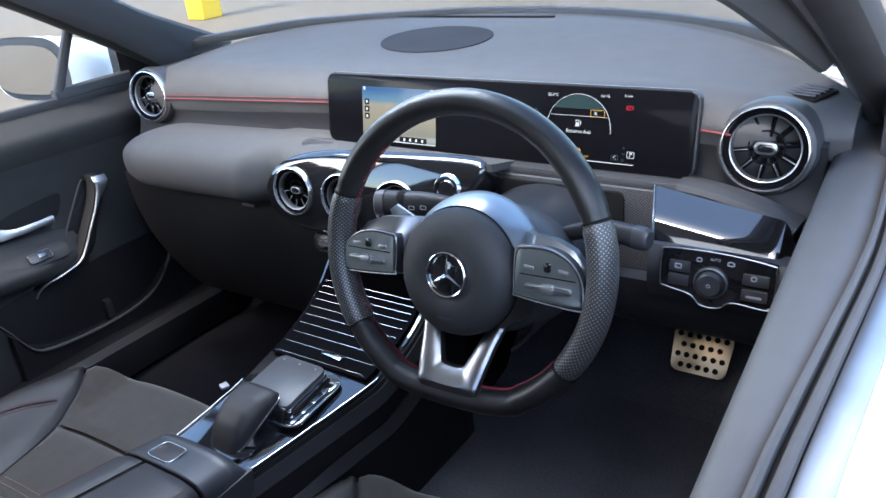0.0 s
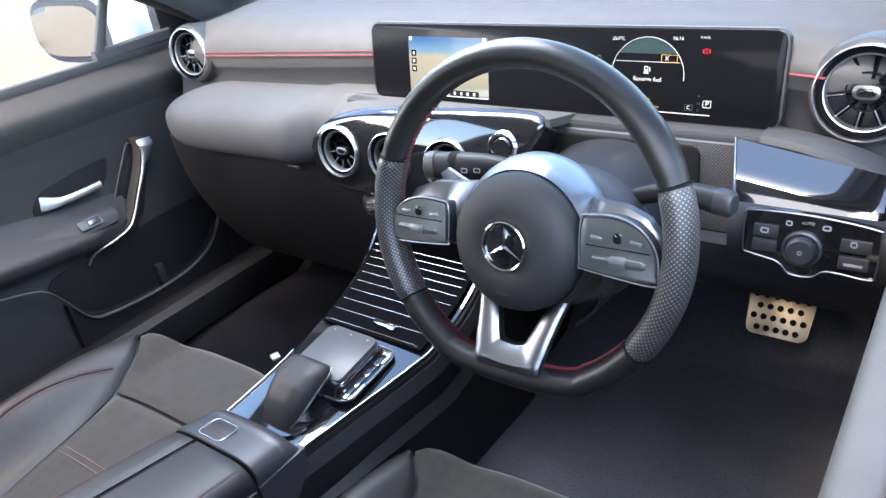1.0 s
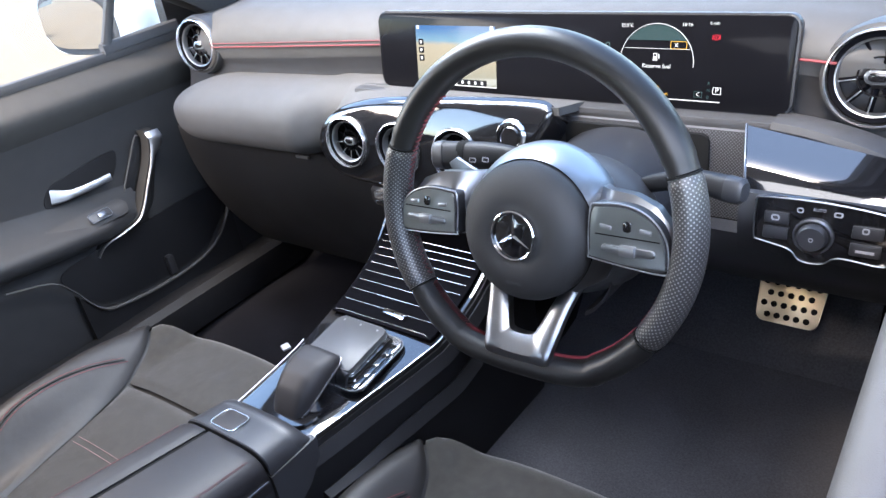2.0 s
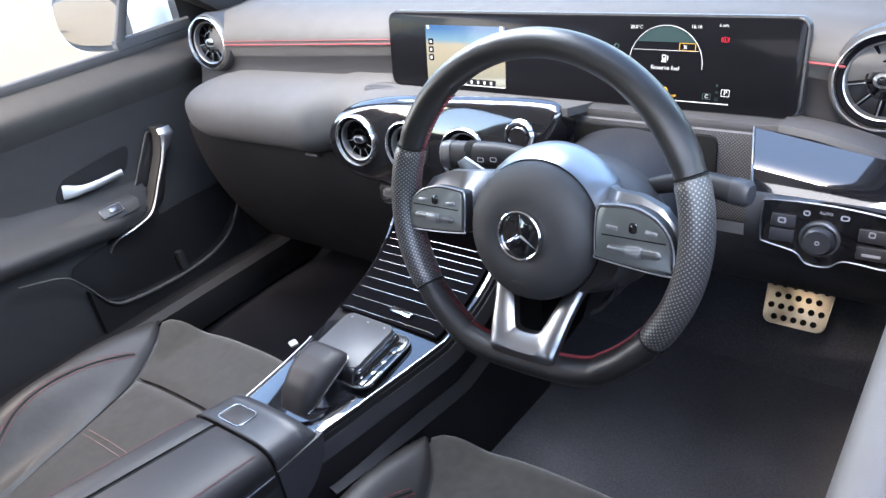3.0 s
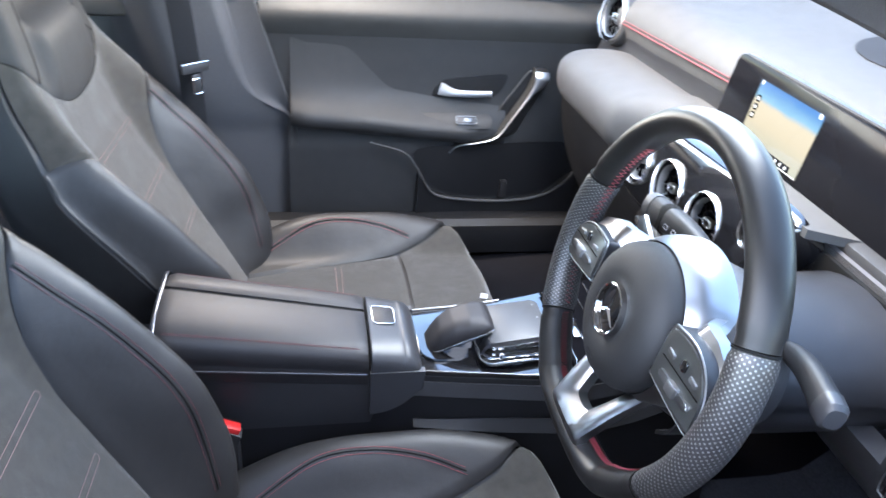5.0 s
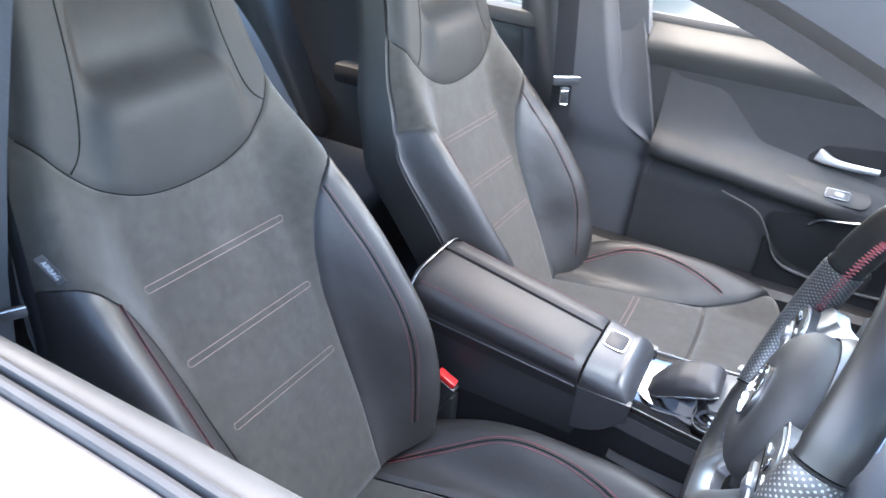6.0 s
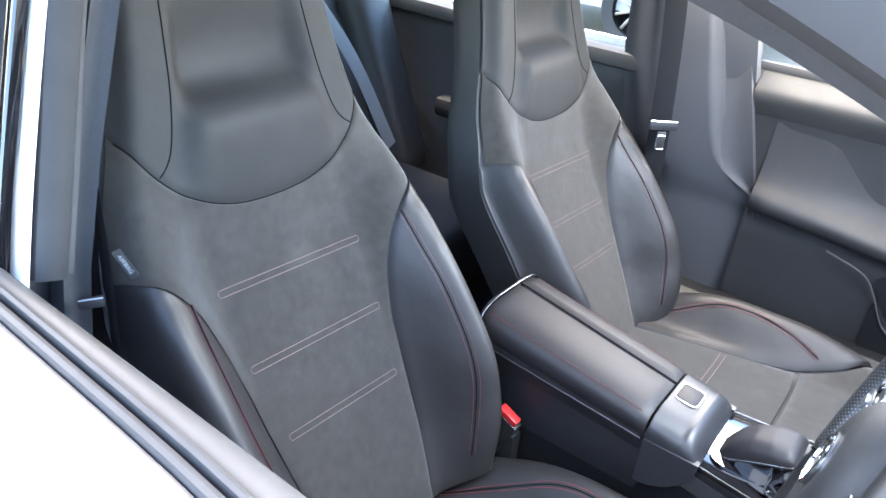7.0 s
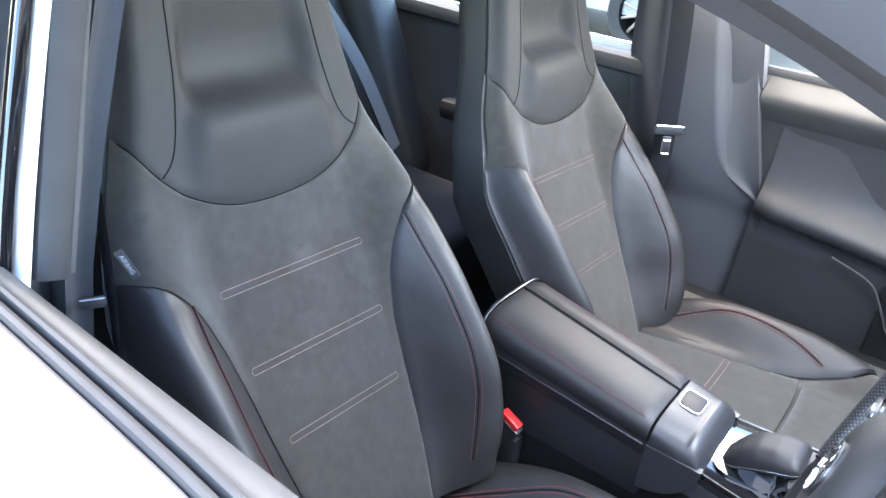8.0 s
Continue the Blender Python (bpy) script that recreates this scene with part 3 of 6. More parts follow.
def air_vent(at, normal, radius, label, owner):
    v = part("air_vent", lathe([(0.046 * radius / 0.057, -0.012), (0.046 * radius / 0.057, -0.03), (0.0, -0.03)], 40, facing(at, normal)), SEAM, owner, label)
    m = facing(at, normal)
    ring, pr = vent_mesh_parts(radius)
    part("chrome_ring", moved(ring, m), BEZEL, v, "bright satin ring")
    part("inner_ring", lathe([(0.0520 * pr, -0.014), (0.0515 * pr, 0.001), (0.0455 * pr, 0.001), (0.0435 * pr, -0.003), (0.0430 * pr, -0.014)], 56, m), ROLLER, v)
    part("inner_chrome", lathe([(0.0455 * pr, 0.0008), (0.0450 * pr, 0.0024), (0.0435 * pr, 0.0016), (0.0425 * pr, -0.004), (0.0422 * pr, -0.010)], 56, m), SATIN, v)
    part("inner_ring", lathe([(0.0235 * pr, -0.016), (0.0235 * pr, -0.006), (0.0215 * pr, -0.006), (0.0215 * pr, -0.016), (0.0235 * pr, -0.016)], 40, m), GLOSS, v)
    for k in range(10):
        a = 2 * math.pi * (k + 0.3) / 10
        blade = box((0.030 * pr, 0.0035 * pr, 0.010), (0.030 * pr, 0, -0.012), 0.0012, (28, 0, 0))
        part("blade", moved(blade, m @ pose(0, 0, 0, 0, 0, math.degrees(a))), ROLLER, v)
        edge = box((0.020 * pr, 0.0014 * pr, 0.0016), (0.033 * pr, 0, -0.0065), 0.0004)
        if math.sin(a) < 0.1:
            part("blade_edge", moved(edge, m @ pose(0, 0, 0, 0, 0, math.degrees(a))), SILVER, v)
    part("hub", slab(rounded(0.030 * pr, 0.0165 * pr, 0.008 * pr), 0.008, m @ pose(0, 0, -0.010), 0.002), SILVER, v, "silver oval knob")
    part("hub_cap", slab(rounded(0.021 * pr, 0.010 * pr, 0.0048 * pr), 0.002, m @ pose(0, 0, -0.003), 0.0005), GLOSS, v)
    return v


air_vent((-0.643, 0.372, 0.936), (0.10, -1, 0.12), 0.056, "round turbine-style end vent", dash)
air_vent((0.646, 0.368, 0.938), (-0.06, -1, 0.12), 0.059, "round turbine-style end vent", dash)
part("vent_pod", lathe([(0.060, -0.06), (0.063, -0.01), (0.060, 0.002), (0.056, 0.003)], 48, facing((-0.643, 0.374, 0.936), (0.10, -1, 0.12))), DASH_LOW, dash)
part("vent_pod", lathe([(0.064, -0.06), (0.066, -0.01), (0.063, 0.002), (0.059, 0.003)], 48, facing((0.646, 0.370, 0.938), (-0.06, -1, 0.12))), DASH_LOW, dash)

# glossy centre panel with three vents and the start button
def flat(y, tilt=0):
    """Places (x, z) outlines upright at y, facing the seats."""
    return Matrix(((1, 0, 0, 0), (0, 0, -1, y), (0, 1, 0, 0), (0, 0, 0, 1)))


VENTS = ((-0.111, 0.238), (0.001, 0.240), (0.113, 0.242))


def vent_panel(y, deep, edge):
    """Panel leaning back towards its top, with a rounded edge and a round hole for each vent."""
    line = spline([(-0.184, 0.822, 0), (-0.166, 0.856, 0), (-0.130, 0.879, 0), (-0.060, 0.897, 0), (0.040, 0.906, 0), (0.160, 0.913, 0), (0.235, 0.915, 0), (0.264, 0.911, 0), (0.272, 0.897, 0), (0.260, 0.870, 0), (0.242, 0.845, 0), (0.205, 0.785, 0), (0.110, 0.757, 0), (0.0, 0.752, 0), (-0.105, 0.752, 0), (-0.152, 0.763, 0), (-0.178, 0.790, 0)], 100, True)
    n = len(line)
    way = [(line[(k + 1) % n] - line[k - 1]).normalized() for k in range(n)]
    side = [Vector((-w.y, w.x, 0)) for w in way]
    mid = sum(line, Vector()) / n
    if side[0].dot(mid - line[0]) < 0:
        side = [-q for q in side]
    bm = bmesh.new()

    def ring(inset, back):
        return [bm.verts.new((p.x + q.x * inset, y + back, p.y + q.y * inset - 0.6 * max(0.0, back - edge))) for p, q in zip(line, side)]
    rings = [ring(0.0, deep)] + [ring(edge * (1 - math.cos(a)), edge * (1 - math.sin(a))) for a in np.linspace(0.0, 0.5 * math.pi, 7)]
    rings.append(ring(edge + 0.0015, 0.0))
    for r0, r1 in zip(rings, rings[1:]):
        for k in range(n):
            bm.faces.new((r0[k], r0[(k + 1) % n], r1[(k + 1) % n], r1[k]))
    inner = rings[-1]
    loops = [bm.edges.get((inner[k], inner[(k + 1) % n])) for k in range(n)]
    for x, _ in VENTS:
        hole = [bm.verts.new((x + 0.0425 * math.cos(t), y, 0.826 + 0.0425 * math.sin(t))) for t in np.linspace(0, 2 * math.pi, 40, endpoint=False)]
        loops += [bm.edges.new((hole[k], hole[(k + 1) % 40])) for k in range(40)]
    bmesh.ops.triangle_fill(bm, use_beauty=True, edges=loops)
    for z in np.linspace(0.80, 0.905, 12):
        bmesh.ops.bisect_plane(bm, geom=bm.verts[:] + bm.edges[:] + bm.faces[:], plane_co=(0, 0, z), plane_no=(0, 0, 1))
    for v in bm.verts:
        v.co.y += 2.2 * max(0.0, v.co.z - 0.80) ** 2
    return bm


part("centre_panel", vent_panel(0.234, 0.060, 0.011), GLOSS, dash, "piano-black panel round the centre vents")
part("panel_bed", surface(lambda u, v: (lambda x: Vector((x, 0.266 + 0.080 * v, curve_at(x, [-0.18, -0.13, -0.06, 0.04, 0.16, 0.28], [0.842, 0.874, 0.890, 0.899, 0.906, 0.908]) * (1 - v) + 0.890 * v)))(-0.18 + 0.46 * u), 40, 6, (0, 0, -0.012)), DASH, dash, "soft slope between the panel and the display")
for x, y in VENTS:
    air_vent((x, y, 0.826), (0, -1, 0.10), 0.0445, "round turbine-style centre vent", dash)
button = part("start_button", lathe([(0.0, 0.008), (0.014, 0.008), (0.016, 0.006), (0.017, 0.0)], 32, facing((0.212, 0.248, 0.866), (0, -1, 0.15))), GLOSS, dash)
part("button_ring", lathe([(0.017, -0.01), (0.018, 0.007), (0.022, 0.008), (0.025, 0.004), (0.026, -0.01)], 36, facing((0.212, 0.248, 0.866), (0, -1, 0.15))), CHROME, button)
climate = part("climate_strip", slab(rounded(0.25, 0.036, 0.008, at=(0.04, 0.728)), 0.03, flat(0.272), 0.004), PLASTIC, dash, "row of climate switches")
for k in range(7):
    part("switch", box((0.026, 0.012, 0.013), (-0.056 + 0.033 * k, 0.237, 0.735), 0.003), BEZEL, climate)
    part("switch", box((0.026, 0.012, 0.008), (-0.056 + 0.033 * k, 0.238, 0.720), 0.002), GLOSS, climate)
# glossy trim and light switches beside the wheel
def wing_trim(u, v):
    """Glossy blade that falls towards the door and towards the driver, its outer end rolled off."""
    x = 0.522 + 0.190 * u + 0.022 * v * (1 - u)
    y = 0.296 - 0.012 * u - (0.076 - 0.008 * u) * v
    return Vector((x, y, 0.895 - 0.026 * u - 0.042 * v - 0.026 * smooth(0.45, 1.0, v) ** 2 - 0.034 * smooth(0.86, 1.0, u) ** 2))


part("side_trim", surface(wing_trim, 30, 24, (0.0, 0.006, -0.014)), GLOSS, dash, "piano-black blade beside the wheel")
part("side_trim_edge", sweep([wing_trim(0, v) + Vector((-0.001, 0, 0.0005)) for v in np.linspace(0, 1, 16)], 0.0016, 0.0024, 8), KEY, dash, "thin metal end of the blade")
part("side_ledge", sweep(spline([(0.545, 0.345, 0.882), (0.600, 0.338, 0.877), (0.660, 0.325, 0.866), (0.705, 0.318, 0.850)], 24), 0.024, 0.012, 10, square=0.7), DASH_LOW, dash, "narrow grained ledge under the end vent")
part("switch_housing", surface(lambda u, v: Vector((0.54 + 0.180 * u, 0.222 - 0.012 * math.sin(math.pi * v), 0.842 - 0.004 * u - 0.075 * v)), 8, 8, (0, 0.03, 0)), PLASTIC, dash)
sw_m = facing((0.632, 0.203, 0.817), (0.02, -1, 0.12))
edge_pts = [(-0.062, 0.034), (0.0, 0.036), (0.062, 0.030), (0.068, 0.022), (0.068, -0.020), (0.062, -0.028), (0.022, -0.026), (0.006, -0.036), (-0.016, -0.036), (-0.030, -0.024), (-0.060, -0.018), (-0.068, -0.012), (-0.068, 0.026)]
ring_pts = [(p[0], p[1]) for p in spline([(a, b, 0) for a, b in edge_pts], 78, True)]
lights = part("light_switch_panel", slab(ring_pts, 0.010, sw_m, 0.002), GLOSS, dash, "light switch panel")
part("panel_rim", sweep([sw_m @ Vector((a, b, 0.0105)) for a, b in ring_pts], 0.0009, 0.0009, 6, True), SILVER, lights)
part("light_knob", lathe([(0.0, 0.024), (0.0135, 0.024), (0.0155, 0.021), (0.016, 0.012), (0.021, 0.012), (0.0215, 0.008)], 40, sw_m @ pose(-0.006, -0.004, 0.0)), PLASTIC, lights)
part("knob_ring", lathe([(0.0205, 0.008), (0.0205, 0.014), (0.0185, 0.0145), (0.0165, 0.013)], 40, sw_m @ pose(-0.006, -0.004, 0.0)), SILVER, lights)
for x, y, w in ((-0.045, 0.012, 0.026), (-0.045, -0.006, 0.026), (0.046, 0.008, 0.030), (0.046, -0.012, 0.030)):
    part("key", box((w, 0.0145, 0.004), (0, 0, 0), 0.0015), PLASTIC, lights).data.transform(sw_m @ pose(x, y, 0.0115))
part("key_print", box((0.018, 0.003, 0.0006), (0, 0, 0), 0), PRINT, lights).data.transform(sw_m @ pose(0.046, -0.013, 0.0139))
for x, y, w, h in ((-0.046, 0.013, 0.009, 0.007), (0.044, 0.011, 0.007, 0.007), (-0.022, 0.024, 0.007, 0.006), (0.016, 0.024, 0.009, 0.006), (-0.006, -0.004, 0.005, 0.005)):
    z = 0.0242 if (x, y) == (-0.006, -0.004) else 0.0139 if abs(x) > 0.03 else 0.0105
    part("symbol", slab(rounded(w, h, 0.0022, 3), 0.0005, sw_m @ pose(x, y, z), 0, rounded(w * 0.6, h * 0.55, 0.0012, 3)), PRINT, lights)
part("lettering", lettering("AUTO", 0.0048, sw_m @ pose(-0.003, 0.0265, 0.0106)), PRINT, lights)

# ---- twin display ----
top, low = Vector((0.225, 0.362, 1.012)), Vector((0.225, 0.344, 0.888))
disp_n = Vector((0, -(top - low).z, (top - low).y)).normalized()
disp_m = facing((top + low) / 2 + Vector((0, 0.004, 0)), disp_n)
display = thing("twin_display", (0.225, 0.36, 0.888), "wide black glass panel with a map and instruments", "display screen")
part("casing", slab(rounded(0.668, 0.126, 0.016), 0.014, disp_m @ pose(0, 0, -0.016), 0.003), PLASTIC, display)
part("glass", slab(rounded(0.662, 0.121, 0.014), 0.004, disp_m @ pose(0, 0, -0.002), 0.0012), GLASS_BLACK, display)
part("foot", box((0.62, 0.05, 0.016), (0.215, 0.372, 0.884), 0.004), PLASTIC, display)
part("trim_line", sweep([disp_m @ Vector((x, 0.0615, -0.004)) for x in np.linspace(-0.31, 0.315, 12)], 0.0012, 0.0012, 6), SILVER, display)


def on_display(x, z, lift=0.0024):
    """A place on the glass from its x and height in the car."""
    return disp_m @ pose(x - 0.225, (z - 0.95) / 0.9898, lift)


def lit(name, bm, mat, label=""):
    return part(name, bm, mat, display, label)


mp = surface(lambda u, v: Vector((-0.0775 + 0.155 * u, -0.0475 + 0.094 * v, 0)), 2, 2, None, uv=(1, 1))
lit("map_picture", moved(mp, on_display(0.051, 0.945)), MAP_GLOW, "lit map with a blue sky over sandy land")
for k in range(3):
    lit("map_key", slab(rounded(0.010, 0.010, 0.0015, 3), 0.0003, on_display(-0.016, 0.965 - 0.0125 * k, 0.0028)), GLASS_BLACK)
    lit("map_mark", slab(rounded(0.004, 0.005, 0.001, 3), 0.0003, on_display(-0.016, 0.965 - 0.0125 * k, 0.0032)), WHITE_GLOW)
lit("map_bar", slab(rounded(0.056, 0.009, 0.0012, 3), 0.0003, on_display(0.082, 0.9045, 0.0028)), GLASS_BLACK)
for k in range(4):
    lit("map_mark", slab(rounded(0.004, 0.005, 0.001, 3), 0.0003, on_display(0.064 + 0.0125 * k, 0.9045, 0.0032)), WHITE_GLOW)
lit("map_mark", slab(rounded(0.005, 0.006, 0.001, 3), 0.0003, on_display(-0.021, 0.988, 0.0028)), WHITE_GLOW)
lit("map_mark", slab(rounded(0.006, 0.007, 0.001, 3), 0.0003, on_display(0.122, 0.988, 0.0028)), WHITE_GLOW)
lit("map_line", slab(rounded(0.154, 0.0014, 0.0005, 2), 0.0003, on_display(0.051, 0.899, 0.0028)), WHITE_GLOW)
arc = [on_display(0.383 + 0.051 * math.sin(a), 0.948 + 0.051 * math.cos(a)).translation for a in np.linspace(-1.65, 1.65, 40)]
lit("dial_arc", sweep(arc, [0.0004 + 0.0006 * math.sin(math.pi * k / 39) for k in range(40)], 0.0004, 6), WHITE_GLOW, "lit arc of the dial")
seg = [(0.050 * math.sin(a), 0.050 * math.cos(a)) for a in np.linspace(-0.93, 0.93, 24)]
lit("dial_field", slab(seg[::-1], 0.0003, on_display(0.383, 0.948, 0.0022)), TEAL_GLOW, "teal field of the dial")
lit("dial_line", slab(rounded(0.09, 0.0006, 0.0002, 2), 0.0003, on_display(0.383, 0.967, 0.0026)), WHITE_GLOW)
lit("close_box", slab(rounded(0.022, 0.010, 0.001, 2), 0.0003, on_display(0.413, 0.972, 0.0028), 0, rounded(0.0205, 0.0086, 0.0008, 2)), AMBER_GLOW)
lit("close_mark", lettering("x", 0.011, on_display(0.410, 0.973, 0.003)), WHITE_GLOW)
lit("pump_mark", joined(slab(rounded(0.0055, 0.0085, 0.0006, 3), 0.0003, on_display(0.382, 0.957, 0.0028), 0, rounded(0.0035, 0.003, 0.0004, 3, at=(0, 0.0015))), slab(rounded(0.0016, 0.006, 0.0006, 3), 0.0003, on_display(0.387, 0.957, 0.0028)), slab(rounded(0.0075, 0.0012, 0.0004, 2), 0.0003, on_display(0.382, 0.952, 0.0028))), WHITE_GLOW)
lit("message", lettering("Reserve fuel", 0.0080, on_display(0.384, 0.944, 0.0026)), WHITE_GLOW)
lit("temperature", lettering("25.0°C", 0.0064, on_display(0.341, 0.996, 0.0026)), WHITE_GLOW)
lit("clock", lettering("16:16", 0.0066, on_display(0.423, 0.998, 0.0026)), WHITE_GLOW)
lit("speed", lettering("0", 0.018, on_display(0.386, 0.912, 0.0026)), AMBER_GLOW)
lit("speed_unit", lettering("mph", 0.0045, on_display(0.398, 0.908, 0.0026)), AMBER_GLOW)
lit("gear_box", slab(rounded(0.011, 0.0095, 0.001, 3), 0.0003, on_display(0.467, 0.916, 0.0026), 0, rounded(0.0095, 0.008, 0.0008, 3)), WHITE_GLOW)
lit("gear_mark", lettering("P", 0.009, on_display(0.467, 0.916, 0.0026)), WHITE_GLOW)
for k, c in enumerate("RND"):
    lit("gear_letter", lettering(c, 0.0055, on_display(0.456, 0.925 - 0.009 * k, 0.0026)), TEAL_GLOW)
lit("mode_box", slab(rounded(0.011, 0.008, 0.001, 3), 0.0003, on_display(0.443, 0.910, 0.0026), 0, rounded(0.0095, 0.0065, 0.0008, 3)), TEAL_GLOW)
lit("mode_mark", lettering("C", 0.007, on_display(0.443, 0.910, 0.0026)), WHITE_GLOW)
lit("bottom_line", slab(rounded(0.088, 0.0013, 0.0005, 2), 0.0003, on_display(0.428, 0.9015, 0.0026)), WHITE_GLOW)
lit("brake_mark", joined(lathe([(0.0028, 0.0), (0.0028, 0.0003), (0.0035, 0.0003), (0.0035, 0.0)], 20, on_display(0.461, 0.983, 0.0026)), slab(rounded(0.0010, 0.0032, 0.0005, 2), 0.0003, on_display(0.461, 0.983, 0.0026)), slab(rounded(0.0009, 0.0062, 0.0005, 2), 0.0003, on_display(0.4565, 0.983, 0.0026)), slab(rounded(0.0009, 0.0062, 0.0005, 2), 0.0003, on_display(0.4655, 0.983, 0.0026))), RED_GLOW, "red warning lamp")
lit("readout", lettering("0 mi/h", 0.0048, on_display(0.458, 1.000, 0.0026)), WHITE_GLOW)
lit("assist_mark", lathe([(0.002, 0.0002), (0.003, 0.0003), (0.004, 0.0)], 14, on_display(0.313, 0.970, 0.0026)), TEAL_GLOW)

# ---- steering wheel ----
RAKE = 14.1
WC = Vector((0.357, 0.0327, 0.870))
wheel_m = Matrix.Translation(WC) @ pose(0, 0, 0, 90 - RAKE, 0, -1.8) @ pose(0, 0, 0, 0, 0, 2.4)
wheel = thing("steering_wheel", WC, "flat-bottomed black leather steering wheel with silver spokes", "steering wheel")


def on_wheel(x, y, z=0.0):
    return wheel_m @ Vector((x, y, z))


def rim_at(a, r=0.1893):
    """A point of the rim's centre line; a in degrees clockwise from the top."""
    x, y = r * math.sin(radians(a)), r * math.cos(radians(a))
    low = -0.184
    soft = 0.02
    if y < low + soft:
        y = low + soft * math.exp((y - low - soft) / soft) * 0.9
    return on_wheel(x, y)


wn_up = wheel_m.to_3x3() @ Vector((0, 0, 1))


def rim_piece(name, a0, a1, mat, label, fat=1.0, n=60):
    line = [rim_at(a) for a in np.linspace(a0, a1, n)]
    grow = [1.0 if 0.02 < k / (n - 1) < 0.98 else 0.93 for k in range(n)]
    return part(name, sweep(line, [0.0162 * fat * g for g in grow], [0.0218 * fat * g for g in grow], 22, up=wn_up, uv=True), mat, wheel, label)


rim_piece("rim_top", -69.5, 69.5, RIM_LEATHER, "smooth black leather")
rim_piece("rim_grip", 70.5, 126, PERF, "perforated black leather", 1.04)
rim_piece("rim_grip", -126, -70.5, PERF, "perforated black leather", 1.04)
rim_piece("rim_bottom", 127, 233, RIM_LEATHER, "smooth black leather")
for a in (70, 126.5, -70, -126.5):
    p0, p1 = rim_at(a - 0.3), rim_at(a + 0.3)
    part("rim_seam", sweep([p0, (p0 + p1) / 2, p1], 0.0165, 0.0221, 22, up=wn_up), SEAM, wheel)
# red thread on the inner side of the rim
for a0, a1 in ((-124, -42), (42, 124), (128, 172), (188, 232)):
    pts = []
    for k in range(81):
        a = a0 + (a1 - a0) * k / 80
        p, c = rim_at(a), on_wheel(0, 0)
        inward = (c - p).normalized()
        across = wn_up * (0.004 * (1 if k % 2 else -1))
        pts.append(p + inward * 0.0170 + across - wn_up * 0.003)
    part("rim_thread", sweep(pts, 0.0008, 0.0008, 5), RED, wheel, "red cross-stitch")

# airbag cover with the emblem
pad_m = wheel_m @ pose(0.002, -0.0185, 0.0)
part("airbag_cover", lathe([(0.0, 0.0250), (0.0290, 0.0250), (0.0320, 0.0262), (0.0370, 0.0286), (0.0500, 0.0280), (0.0620, 0.0246), (0.0710, 0.0190), (0.0770, 0.0120), (0.0800, 0.0040), (0.0806, -0.006), (0.077, -0.032)], 72, pad_m), COVER, wheel, "round black airbag cover")
part("cover_gap", lathe([(0.0805, -0.008), (0.0822, -0.010), (0.0822, -0.03), (0.078, -0.03)], 64, pad_m), SEAM, wheel)
emb = wheel_m @ pose(0.003, -0.0165, 0.0282)
badge = part("badge", lathe([(0.0, 0.002), (0.024, 0.002), (0.0265, 0.001), (0.028, -0.003)], 48, emb), GLOSS, wheel, "round badge")
part("badge_ring", lathe([(0.0285, -0.003), (0.0285, 0.004), (0.0272, 0.0048), (0.0258, 0.0040), (0.0254, 0.001)], 56, emb), CHROME, badge)
for k in range(3):
    a = 90 + 120 * k
    arm = bmesh.new()
    tip, left, right, mid, low0 = arm.verts.new((0.0255, 0, 0.002)), arm.verts.new((0.002, 0.0022, 0.002)), arm.verts.new((0.002, -0.0022, 0.002)), arm.verts.new((0.0, 0, 0.0048)), arm.verts.new((-0.001, 0, 0.001))
    for f in ((tip, left, mid), (tip, mid, right), (tip, right, low0), (tip, low0, left), (left, low0, mid), (mid, low0, right)):
        arm.faces.new(f)
    part("badge_arm", moved(arm, emb @ pose(0, 0, 0, 0, 0, a)), CHROME, badge)
part("lettering", lettering("AIRBAG", 0.006, pad_m @ pose(0.0, -0.054, 0.0276, -12, 0, 0)), PLASTIC, wheel)

